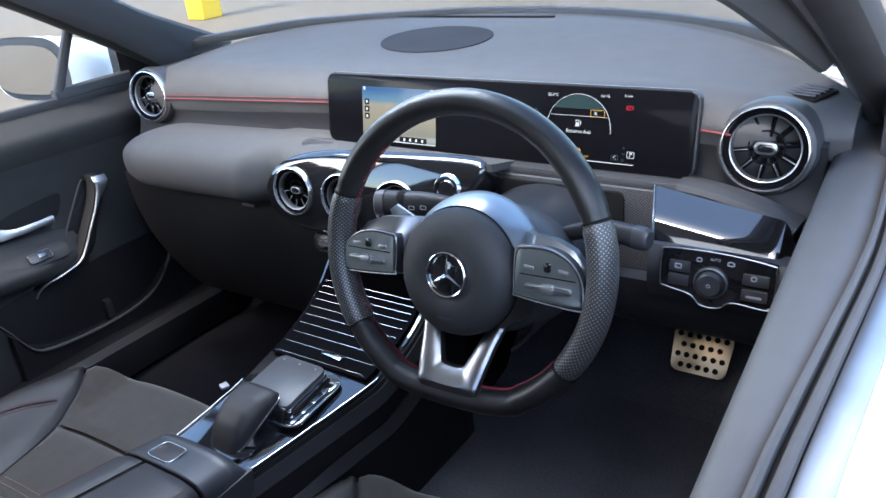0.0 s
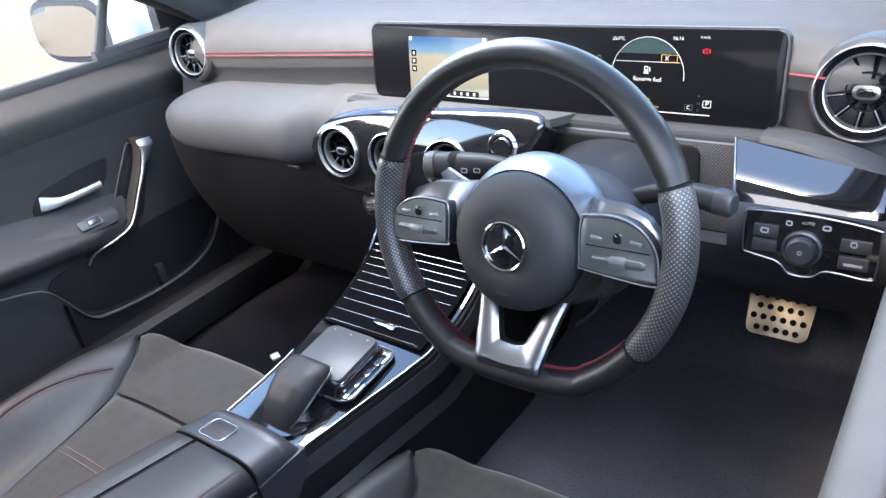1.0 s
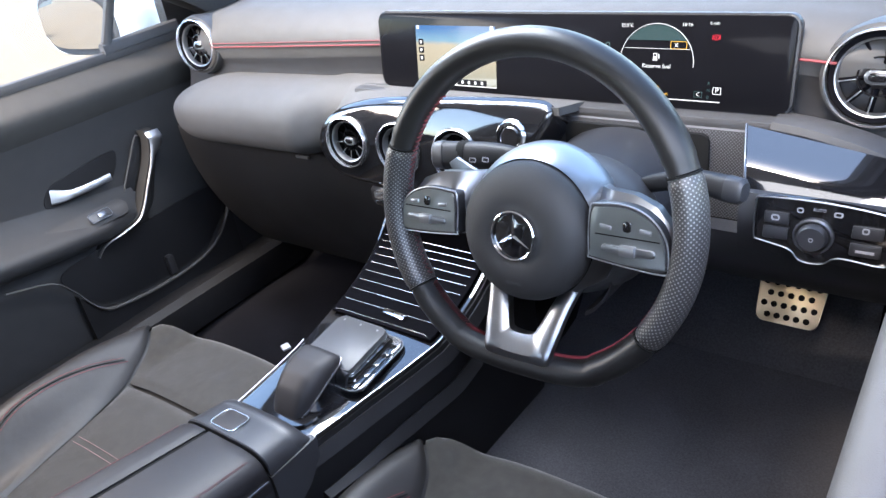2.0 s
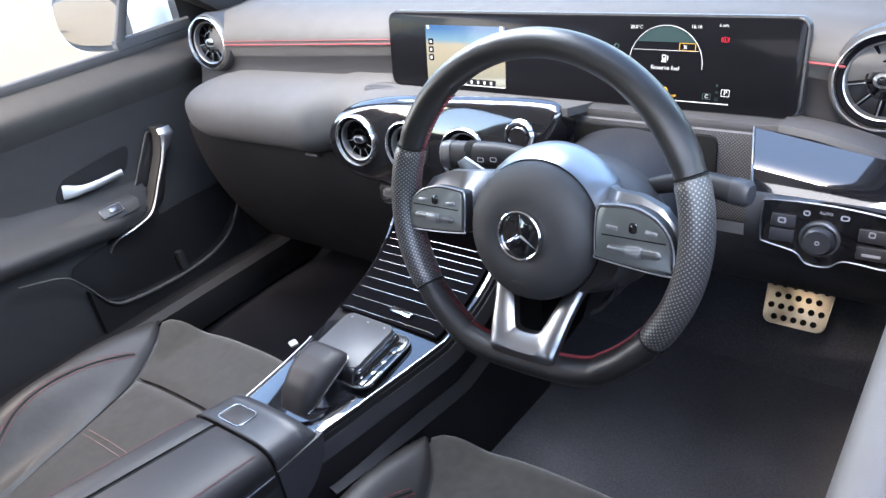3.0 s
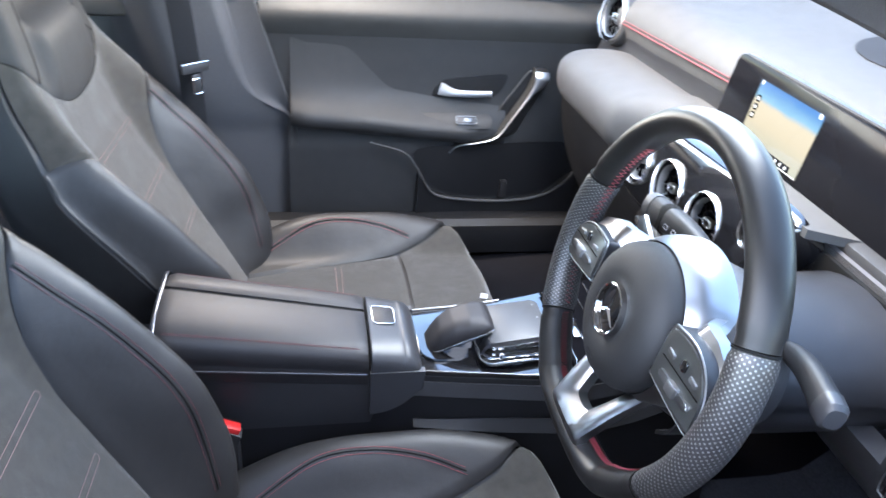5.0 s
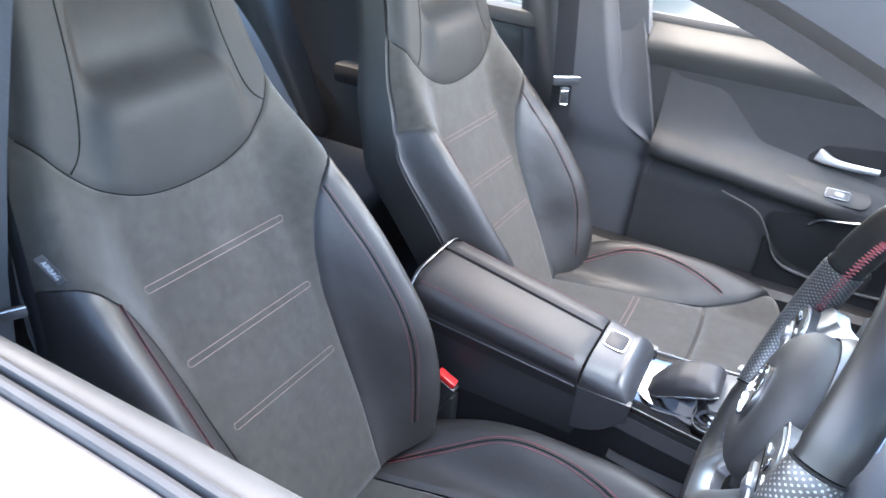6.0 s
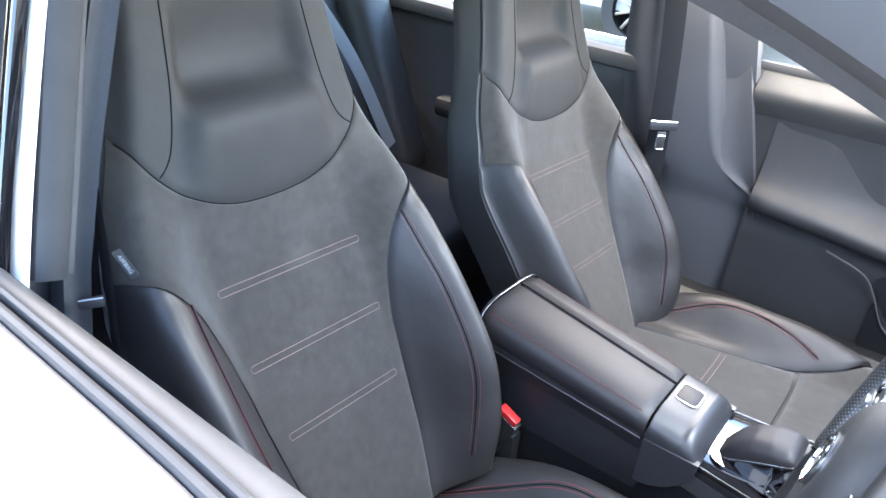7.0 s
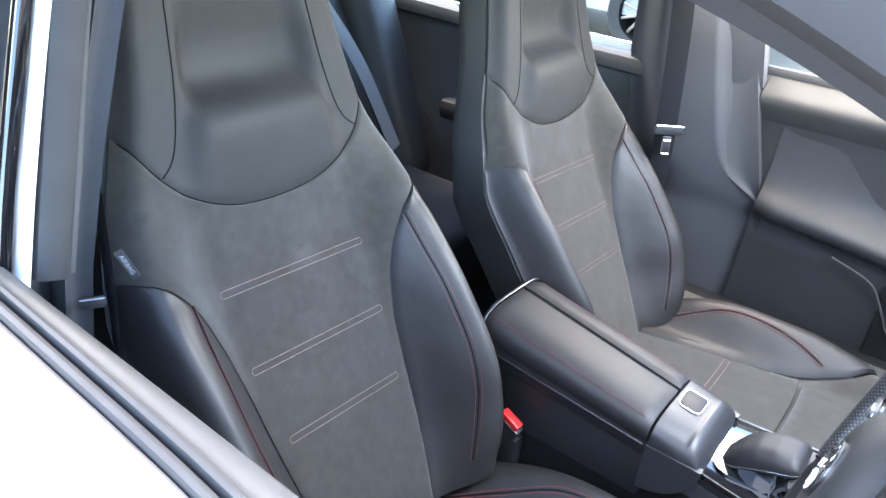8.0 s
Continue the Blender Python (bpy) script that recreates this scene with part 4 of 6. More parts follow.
# silver spokes: arched bridge behind the cover, a horn to each side, and the twin lower leg
for s in (-1, 1):
    def horn(u, v, s=s):
        x = 0.070 + 0.107 * u
        top = curve_at(x, [0.070, 0.079, 0.098, 0.125, 0.150, 0.166, 0.177], [0.036, 0.042, 0.043, 0.041, 0.031, 0.013, -0.008])
        bot = curve_at(x, [0.070, 0.092, 0.140, 0.177], [-0.046, -0.034, -0.034, -0.036])
        y = bot + (top - bot) * v
        crown = 0.017 * math.sin(math.pi * v) * (1 - 0.5 * u)
        return on_wheel(s * x, y - 0.004, -0.011 + crown + 0.004 * u - 0.026 * (1 - smooth(0.0, 0.30, u)))
    part("spoke", surface(horn, 20, 14, wn_up * -0.014), SILVER, wheel, "satin silver spoke")
    pod_m, ky = (wheel_m @ pose(0.002, -0.005, 0.010), 1.0) if s > 0 else (wheel_m @ pose(-0.006, -0.007, 0.010), 0.80)
    pod_out = [(0.083, 0.026), (0.094, 0.033), (0.125, 0.034), (0.150, 0.024), (0.166, 0.004), (0.170, -0.022), (0.164, -0.032), (0.090, -0.027), (0.083, -0.020)]
    ring = [(s * p[0], p[1] * (ky if p[1] > 0 else 1.0)) for p in spline([(a, b, 0) for a, b in pod_out], 60, True)]
    pod = part("switch_pod", slab(ring if s > 0 else ring[::-1], 0.022, pod_m @ pose(0, 0, -0.022), 0.003), PLASTIC, wheel, "pod of silver switches")
    inner = [(s * (0.125 + (abs(x) - 0.125) * 0.93), 0.0 + y * 0.90) for x, y in ring]
    part("pod_face", slab(inner if s > 0 else inner[::-1], 0.003, pod_m @ pose(0, 0, -0.001), 0.001), POD, pod, "grey satin switch face")
    part("pod_rim", sweep([pod_m @ Vector((x, y, -0.0005)) for x, y in ring], 0.0010, 0.0010, 6, True), SATIN, pod)
    part("touch_key", slab(rounded(0.0085, 0.011, 0.0025), 0.003, pod_m @ pose(s * 0.126, 0.013 * ky, 0.001), 0.0008), GLOSS, pod)
    for dx in (-0.024, 0.024):
        part("rocker", box((0.013, 0.005, 0.003), (0, 0, 0), 0.0015), SATIN, pod).data.transform(pod_m @ pose(s * 0.124 + dx * 0.9, 0.010 * ky, 0.0025, 0, 0, -s * 6))
    part("pod_groove", box((0.070, 0.0012, 0.001), (0, 0, 0), 0), SEAM, pod).data.transform(pod_m @ pose(s * 0.126, 0.0015, 0.0022))
    part("roller", slab(rounded(0.058, 0.008, 0.0035), 0.004, pod_m @ pose(s * 0.128, -0.012, 0.001), 0.0015), SILVER, pod)
    part("roller_cap", box((0.017, 0.012, 0.007), (0, 0, 0), 0.002), SATIN, pod).data.transform(pod_m @ pose(s * 0.128, -0.012, 0.0045))
    # shift paddle and inner collar behind the spokes
    pad = part("paddle", slab([(0.0, 0.0), (0.040, 0.010), (0.052, 0.030), (0.040, 0.038), (0.005, 0.022)] if s > 0 else [(0.0, 0.0), (-0.005, 0.022), (-0.040, 0.038), (-0.052, 0.030), (-0.040, 0.010)], 0.005, wheel_m @ pose(s * 0.084, 0.012 if s < 0 else -0.030, -0.042), 0.0015), SATIN, wheel, "silver shift paddle")


def bracket(u, v):
    """The twin lower leg: down from one horn, across the flat foot, up to the other."""
    half_out = [(0.085, -0.030), (0.057, -0.095), (0.045, -0.150), (0.036, -0.177)]
    half_in = [(0.062, -0.030), (0.034, -0.095), (0.021, -0.129), (0.013, -0.140)]
    out = spline([(-x, y, 0) for x, y in half_out] + [(x, y, 0) for x, y in half_out[::-1]], 61)
    inn = spline([(-x, y, 0) for x, y in half_in] + [(x, y, 0) for x, y in half_in[::-1]], 61)
    k = round(u * 60)
    p = out[k].lerp(inn[k], v)
    z = curve_at(p.y, [-0.18, -0.160, -0.135, -0.09, -0.03], [0.012, 0.019, 0.008, -0.016, -0.040])
    return on_wheel(p.x, p.y, z + 0.005 * math.sin(math.pi * v) ** 0.5 - 0.004 * v)


part("lower_spoke", surface(bracket, 60, 8, wn_up * -0.012), SILVER, wheel, "satin silver twin lower spoke")


def bridge(u, v):
    a = radians(-138 + 276 * u)
    ends = smooth(0.0, 0.06, u) * smooth(1.0, 0.94, u)
    r = 0.0826 + (0.004 + 0.010 * ends) * v + 0.003 * math.sin(math.pi * v)
    return pad_m @ Vector((r * math.sin(a), r * math.cos(a), -0.006 - (0.014 + 0.026 * ends) * v))


part("spoke_bridge", surface(bridge, 60, 10, wn_up * -0.010), SILVER, wheel, "satin silver arch round the airbag cover")
part("hub_collar", lathe([(0.084, -0.038), (0.096, -0.044), (0.106, -0.060), (0.110, -0.085), (0.102, -0.115), (0.06, -0.135)], 56, pad_m @ pose(0.012, -0.004, 0) @ Matrix.Diagonal((1.0, 0.78, 1.0, 1.0))), DASH_LOW, wheel, "black collar behind the hub")

# ---- stalks ----
def stalk(points, sizes, label, tip):
    t = thing("column_stalk", points[0], label, "stalk")
    line = spline(points, 20)
    part("lever", sweep(line, [curve_at(k / 19, np.linspace(0, 1, len(sizes)), sizes) for k in range(20)], [0.8 * curve_at(k / 19, np.linspace(0, 1, len(sizes)), sizes) for k in range(20)], 14, up=wn_up, square=0.7), POCKET, t)
    d = (line[-1] - line[-2]).normalized()
    part("tip", sweep([line[-1] - d * 0.001, line[-1] + d * 0.014, line[-1] + d * 0.018], [sizes[-1] * 1.06, sizes[-1], sizes[-1] * 0.7], [0.85 * sizes[-1], 0.8 * sizes[-1], 0.6 * sizes[-1]], 14, up=wn_up, square=0.7), tip, t)
    return t


st = stalk([on_wheel(0.00, 0.01, -0.10), on_wheel(-0.045, 0.040, -0.090), on_wheel(-0.10, 0.047, -0.084), on_wheel(-0.172, 0.043, -0.080)], [0.012, 0.013, 0.017, 0.0185], "black wiper and indicator stalk", PLASTIC)
for x, y in ((-0.122, 0.042), (-0.102, 0.044)):
    part("symbol", slab(rounded(0.010, 0.006, 0.0015, 3), 0.0006, wheel_m @ pose(x, y, -0.0690), 0, rounded(0.008, 0.004, 0.001, 3)), PRINT, st)
part("collar", sweep([on_wheel(-0.136, 0.045, -0.082), on_wheel(-0.148, 0.045, -0.082)], 0.0190, 0.0150, 14, up=wn_up, square=0.7), SEAM, st)
stalk([on_wheel(0.065, 0.014, -0.130), on_wheel(0.105, 0.030, -0.108), on_wheel(0.155, 0.043, -0.083), on_wheel(0.200, 0.041, -0.070)], [0.008, 0.0105, 0.0120, 0.0135], "black gear selector stalk with a button end", PLASTIC)

# ---- pedal ----
ped = thing("brake_pedal", (0.535, 0.62, 0.36), "perforated steel brake pedal with black rubber studs", "pedal")
ped_m = facing((0.536, 0.602, 0.447), (0.0, -0.8, 0.6))
trap = [(x * (0.90 + 0.10 * (y + 0.042) / 0.084), y) for x, y in rounded(0.114, 0.086, 0.014, 5)]
plate = slab(trap, 0.006, ped_m @ pose(0, 0, -0.006), 0.002)
part("plate", plate, PEDAL_STEEL, ped, "brushed steel plate")
for r in range(4):
    for c in range(6 if r % 2 else 5):
        x = (-0.044 + 0.0176 * c + (0 if r % 2 else 0.0088)) * (0.93 + 0.02 * r)
        part("stud", lathe([(0.0, 0.003), (0.0042, 0.003), (0.0056, 0.001), (0.0058, -0.004)], 12, ped_m @ pose(x, -0.030 + 0.020 * r, -0.001)), SEAM, ped)
part("arm", sweep([ped_m @ Vector((0, 0.0, -0.008)), ped_m @ Vector((0, 0.06, -0.05)), ped_m @ Vector((0, 0.12, -0.07))], 0.008, 0.012, 8), PLASTIC, ped)

# ---- centre console ----
console = thing("centre_console", (0.01, 0, 0.29), "piano-black centre console with touchpad and padded armrest", "centre console")


def deck_x(y, k):
    """Across the deck, k from -1 at the passenger's edge to 1 at the driver's."""
    lo = curve_at(y, [-0.17, 0.0, 0.12, 0.32], [-0.083, -0.086, -0.098, -0.110])
    hi = curve_at(y, [-0.17, -0.04, 0.10, 0.32], [0.073, 0.101, 0.138, 0.146])
    return (lo + hi) / 2 + k * (hi - lo) / 2


def deck_z(y):
    return soft_at(y, [-0.2, -0.17, -0.08, -0.02, 0.04, 0.10, 0.16, 0.22, 0.27, 0.33], [0.5510, 0.5515, 0.5560, 0.5615, 0.5685, 0.577, 0.589, 0.611, 0.643, 0.72], 0.04)


CX = 0.012
part("deck", surface(lambda u, v: (lambda y: Vector((deck_x(y, -0.97 + 1.94 * v), y, deck_z(y) - 0.0040 * (2 * v - 1) ** 2)))(-0.17 + 0.49 * u), 40, 16, (0, 0, -0.012)), GLOSS, console, "glossy black deck")
for s in (-1, 1):
    part("deck_edge", sweep([(deck_x(y, s * 0.985), y, deck_z(y) - 0.0020) for y in np.linspace(-0.165, 0.11 if s > 0 else 0.02, 24)], 0.0011, 0.0014, 8), BEZEL if s > 0 else SATIN, console, "thin bright edge strip")

    def flank2(u, v, s=s):
        y = -0.60 + 0.95 * u
        top = deck_z(y) - 0.012 if y > -0.17 else 0.540
        side = deck_x(max(y, -0.17), s)
        return Vector((side + s * (0.010 * math.sin(math.pi * min(1, v * 1.3)) * (1 - v) + 0.02 * v), y, top + (0.285 - top) * v))
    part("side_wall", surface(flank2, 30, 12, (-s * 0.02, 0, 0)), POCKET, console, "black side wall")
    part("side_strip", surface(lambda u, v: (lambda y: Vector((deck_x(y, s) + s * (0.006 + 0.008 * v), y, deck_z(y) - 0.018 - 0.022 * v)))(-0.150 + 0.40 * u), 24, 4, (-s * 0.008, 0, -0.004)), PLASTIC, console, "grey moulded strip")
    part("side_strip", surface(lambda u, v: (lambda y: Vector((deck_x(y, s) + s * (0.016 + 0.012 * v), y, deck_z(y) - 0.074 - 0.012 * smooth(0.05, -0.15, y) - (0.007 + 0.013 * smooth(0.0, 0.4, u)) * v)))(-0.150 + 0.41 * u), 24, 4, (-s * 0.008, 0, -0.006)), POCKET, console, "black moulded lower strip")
part("edge_clip", box((0.013, 0.014, 0.005), (-0.114, 0.001, 0.553), 0.0015, (0, 12, -20)), PRINT, console, "small pale clip on the console's edge")
# roller cover with bright lines
part("roller_cover", surface(lambda u, v: (lambda y: Vector((deck_x(y, -0.90 + 1.80 * v), y, deck_z(y) + 0.0045)))(0.092 + 0.225 * u), 24, 6, (0, 0, -0.004)), ROLLER, console, "black roller cover")
for k in range(10):
    y = 0.098 + 0.0265 * k - 0.0010 * k * k
    part("roller_slat", sweep([(deck_x(y, x), y - (0.012 * smooth(0.75, 1, abs(x)) if k == 0 else 0), deck_z(y) + 0.0052) for x in np.linspace(-0.84, 0.84, 20)], 0.0008, 0.0008, 6), BEZEL, console)
part("roller_tab", box((0.046, 0.013, 0.008), (0.036, 0.117, deck_z(0.117) + 0.006), 0.003, (6, 0, -4)), CHROME, console, "bright pull tab")
# touchpad unit
tp_m = pose(0.020, 0.016, 0.5675, 5.0, 0, -1)
unit = part("touchpad_unit", slab(rounded(0.148, 0.125, 0.022, 8), 0.006, tp_m, 0.002), GLOSS, console, "glossy black surround of the touchpad")
part("unit_rim", sweep([tp_m @ Vector((x, y, 0.006)) for x, y in rounded(0.148, 0.125, 0.022, 8)], 0.0009, 0.0009, 6, True), SILVER, unit, "thin silver rim")
part("unit_well", slab(rounded(0.138, 0.115, 0.018, 8), 0.003, tp_m @ pose(0, 0, 0.0045), 0), GLOSS, unit)
part("tray_end", slab(rounded(0.140, 0.036, 0.014, 6), 0.0035, tp_m @ pose(0, 0.041, 0.0050), 0.001), BEZEL, unit, "bright metal end of the tray")
part("tray_gap", slab(rounded(0.112, 0.108, 0.012, 6), 0.002, tp_m @ pose(-0.002, 0.002, 0.0070), 0), SEAM, unit)
for s in (-1, 1):
    for k in range(4):
        part("side_key", box((0.014, 0.0245, 0.003), (0, 0, 0), 0.0008), GLOSS, unit).data.transform(tp_m @ pose(s * 0.0595, -0.044 + 0.0255 * k, 0.0080, 0, 0, 0))
part("touchpad", slab(rounded(0.100, 0.098, 0.010, 5), 0.016, tp_m @ pose(-0.002, 0.004, 0.012, 3, 0, 0), 0.003), TOUCH, unit, "smooth dark touch surface")
part("touchpad_edge", slab(rounded(0.103, 0.101, 0.011, 5), 0.010, tp_m @ pose(-0.002, 0.004, 0.010, 3, 0, 0), 0.001), CHROME, unit)
for dx in (-0.035, 0.0, 0.035):
    part("pad_mark", lathe([(0.0, 0.0006), (0.0016, 0.0006), (0.0018, 0)], 10, tp_m @ pose(-0.002 + dx, 0.043, 0.0306, 3, 0, 0)), PRINT, unit)
part("front_lip", surface(lambda u, v: tp_m @ Vector((-0.048 + 0.096 * u, -0.046 - 0.014 * v, 0.024 - 0.018 * v * v)), 8, 6, (0, 0.004, -0.004)), KEY, unit)


# padded palm rest on its glossy foot
PX = CX + 0.001
PY = [-0.124, -0.118, -0.105, -0.085, -0.060, -0.036, -0.026, -0.021]


def palm_top(y):
    return deck_z(y) + soft_at(y, PY, [0.003, 0.017, 0.036, 0.050, 0.057, 0.056, 0.051, 0.041], 0.003)


def palm_edge(y):
    return deck_z(y) + soft_at(y, PY, [0.000, 0.002, 0.008, 0.020, 0.031, 0.038, 0.040, 0.040], 0.004)


def palm_half(y):
    return soft_at(y, PY, [0.020, 0.027, 0.033, 0.0375, 0.040, 0.0405, 0.038, 0.031], 0.003)


def palm(u, v):
    y, w = -0.124 + 0.103 * u, -1 + 2 * v
    return Vector((PX + palm_half(y) * math.copysign(abs(w) ** 0.8, w), y, palm_edge(y) + (palm_top(y) - palm_edge(y)) * (1 - abs(w) ** 3.2) ** 0.55))


part("palm_rest", surface(palm, 36, 28, (0, 0, -0.004)), VINYL, console, "black leather palm rest")
part("palm_body", surface(lambda u, v: (lambda a: (lambda x, y: Vector((PX + x, y, deck_z(y) + (palm_edge(y) - deck_z(y)) * v)))(
    math.copysign(abs(math.cos(a)) ** 0.55, math.cos(a)) * (palm_half(-0.0725 + 0.050 * math.copysign(abs(math.sin(a)) ** 0.55, math.sin(a))) - 0.003),
    -0.0725 + 0.050 * math.copysign(abs(math.sin(a)) ** 0.55, math.sin(a))))(2 * math.pi * u), 56, 6), GLOSS, console, "piano-black foot of the palm rest")
for s in (-1, 1):
    part("palm_rest_edge", sweep([(PX + s * (palm_half(y) + 0.0002), y, palm_edge(y) - 0.0006) for y in np.linspace(-0.120, -0.022, 24)], 0.0007, 0.0007, 6), BEZEL, console, "thin bright line under the leather")
part("palm_plate", slab([(PX + 0.050 * math.copysign(abs(math.cos(a)) ** 0.6, math.cos(a)), -0.080 + 0.056 * math.copysign(abs(math.sin(a)) ** 0.6, math.sin(a))) for a in np.linspace(0, 2 * math.pi, 56, endpoint=False)], 0.004, pose(0, 0, deck_z(-0.080) - 0.0020 + 0.080 * math.tan(radians(1.6)), 1.6, 0, 0), 0.002), GLOSS, console, "raised glossy plate round the palm rest")


# armrest: front hump with release button, and a two-part lid
def arm_top(y):
    return curve_at(y, [-0.60, -0.50, -0.22, -0.17], [0.666, 0.650, 0.600, 0.592])


def arm_deep(y):
    return curve_at(y, [-0.5, -0.22, -0.16], [0.062, 0.042, 0.062])


def arm_section(y, x0, x1, grow=0.0):
    """Outline across the armrest from its top middle outwards and down, for x0..x1 of half turns."""
    out = []
    for k in range(25):
        q = x0 + (x1 - x0) * k / 24
        a = q * math.pi
        c, s = math.cos(a), math.sin(a)
        c, s = math.copysign(abs(c) ** 0.5, c), math.copysign(abs(s) ** 0.52, s)
        half = curve_at(y, [-0.52, -0.20], [0.094, 0.086])
        out.append(Vector((CX - 0.008 + (half + grow) * c, y, arm_top(y) - arm_deep(y) + (arm_deep(y) + grow) * s)))
    return out


def along(line, v):
    """A point of an outline, v from 0 to 1."""
    k = v * (len(line) - 1)
    i = min(int(k), len(line) - 2)
    return line[i].lerp(line[i + 1], k - i)


def arm_patch(name, y0, y1, x0, x1, mat, label, parent=console, grow=0.0, puff=0.004):
    def f(u, v):
        y = y0 + (y1 - y0) * u
        sec = arm_section(y, x0, x1, grow)
        p = along(sec, v)
        edge = min(u / 0.03, (1 - u) / 0.03, v / 0.06, (1 - v) / 0.06, 1.0)
        mid = Vector((CX - 0.008, y, arm_top(y) - 0.10))
        return p + (p - mid).normalized() * puff * (math.sqrt(clamp(edge)) - 1)
    return part(name, surface(f, 30, 24, lambda u, v: Vector((0, 0, -0.02))), mat, parent, label)


arm_patch("armrest_lid", -0.522, -0.222, 0.0, 0.522, VINYL, "padded black leather lid")
arm_patch("armrest_lid", -0.522, -0.222, 0.540, 1.0, VINYL, "padded black leather lid")
arm_patch("armrest_core", -0.515, -0.225, 0.0, 1.0, SEAM, "dark gap under the lids", grow=-0.006, puff=0.0)
arm_patch("armrest_hump", -0.218, -0.165, 0.0, 1.0, HUMP, "smooth black front end of the armrest", puff=0.002)
part("hump_nose", surface(lambda u, v: along(arm_section(-0.166, 0.0, 1.0), v) + Vector((0, 0.030 * math.sin(u * math.pi / 2), -0.05 * (1 - math.cos(u * math.pi / 2)) * (0.3 + 0.7 * smooth(0.05, 0.32, v) * smooth(0.95, 0.68, v)))), 10, 24, (0, -0.02, -0.01)), HUMP, console)
for s in (-1, 1):
    part("hump_side", surface(lambda u, v: Vector((CX - 0.008 + s * (0.0878 + 0.003 * v), -0.219 + 0.084 * u - 0.030 * u * v * v, 0.560 - 0.078 * v * (1 - 0.25 * u * u))), 12, 12, (-s * 0.012, 0, 0)), HUMP, console, "smooth side of the armrest end")
part("end_plate", sweep([p + Vector((0, 0.002, 0)) for p in arm_section(-0.526, 0.02, 0.98, 0.001)], 0.003, 0.0012, 6), KEY, console, "thin bright plate at the back of the armrest")
part("armrest_base", box((0.164, 0.31, 0.28), (CX - 0.008, -0.365, 0.437), 0.010, (-5.5, 0, 0)), PLASTIC, console)
for s in (-1, 1):
    part("armrest_line", sweep([(CX - 0.008 + s * curve_at(y, [-0.52, -0.20], [0.0945, 0.0865]), y, arm_top(y) - arm_deep(y) - 0.001) for y in np.linspace(-0.515, -0.225, 8)], 0.0010, 0.0018, 8), KEY, console, "thin dull line under the lid")
    for q in (0.262, 0.248):
        part("lid_thread", sweep([arm_section(y, q if s > 0 else 1 - q, 0.5)[0] + Vector((0, 0, 0.0003)) for y in np.linspace(-0.512, -0.235, 30)], 0.0004, 0.0004, 5), DARK_RED, console, "dark red stitch line")
btn_m = facing((CX - 0.020, -0.193, arm_top(-0.193) + 0.0006), (0, 0.12, 1), (0, 1, 0))
part("release_button", slab(rounded(0.044, 0.033, 0.008), 0.0014, btn_m, 0.0006), VINYL, console)
part("button_rim", sweep([btn_m @ Vector((x, y, 0.0012)) for x, y in rounded(0.047, 0.036, 0.009)], 0.0008, 0.0006, 6, True), BEZEL, console, "bright rim of the release button")

# ---- seats ----
def back_point(u, s, off=0.0):
    """Front of the backrest: u from -1 to 1 across, s metres up along it; off moves along its normal."""
    w = soft_at(s, [0, 0.06, 0.12, 0.25, 0.42, 0.50, 0.57, 0.64, 0.72, 0.84, 0.91, 0.95], [0.205, 0.228, 0.250, 0.262, 0.264, 0.252, 0.230, 0.201, 0.180, 0.160, 0.138, 0.10])
    g = max(0.0, s - 0.45) + 0.0175 * math.exp(-((s - 0.45) / 0.06) ** 2)
    y, z = -0.455 - 0.515 * s + 0.26 * g, 0.415 + 0.857 * s + 0.10 * g
    a = abs(u)
    bol = soft_at(s, [0, 0.06, 0.18, 0.34, 0.45, 0.52, 0.60], [0.05, 0.085, 0.105, 0.085, 0.055, 0.030, 0.0])
    f = bol * smooth(0.46, 0.84, a) * (1 - 0.35 * smooth(0.90, 1.0, a)) - (0.05 - 0.022 * smooth(0.42, 0.55, s)) * smooth(0.80, 1.0, a) ** 2
    # soft hollow of the head panel above a slightly raised bib
    head = soft_at(s, [0.53, 0.56, 0.61, 0.638, 0.662, 0.690, 0.715, 0.745, 0.80, 0.90, 0.95], [0.0, 0.008, 0.017, 0.019, 0.006, -0.022, -0.030, -0.027, -0.004, 0.002, -0.012], 0.012)
    f += head * (1 - smooth(0.44, 0.60, a))
    f += off
    return Vector((u * w, y + 0.857 * f, z + 0.515 * f))


def cush_point(u, v, off=0.0):
    """Top of the cushion: v from 0 at the back to 1 at the front."""
    w = soft_at(v, [0, 0.3, 0.7, 0.88, 0.95, 1.0], [0.235, 0.272, 0.285, 0.272, 0.252, 0.205], 0.035)
    a = abs(u)
    y = -0.50 + v * (0.612 - 0.082 * a ** 3)
    rise = soft_at(v, [0, 0.12, 0.25, 0.40, 0.65, 0.85, 1.0], [0.15, 0.50, 0.85, 1.0, 0.86, 0.60, 0.30], 0.06)
    z = 0.386 + 0.032 * v + 0.074 * smooth(0.50, 0.80, a) * rise - 0.080 * smooth(0.82, 1.0, a) ** 1.5
    z -= 0.085 * smooth(0.90, 1.0, v) ** 2
    return Vector((u * w, y, z + off))


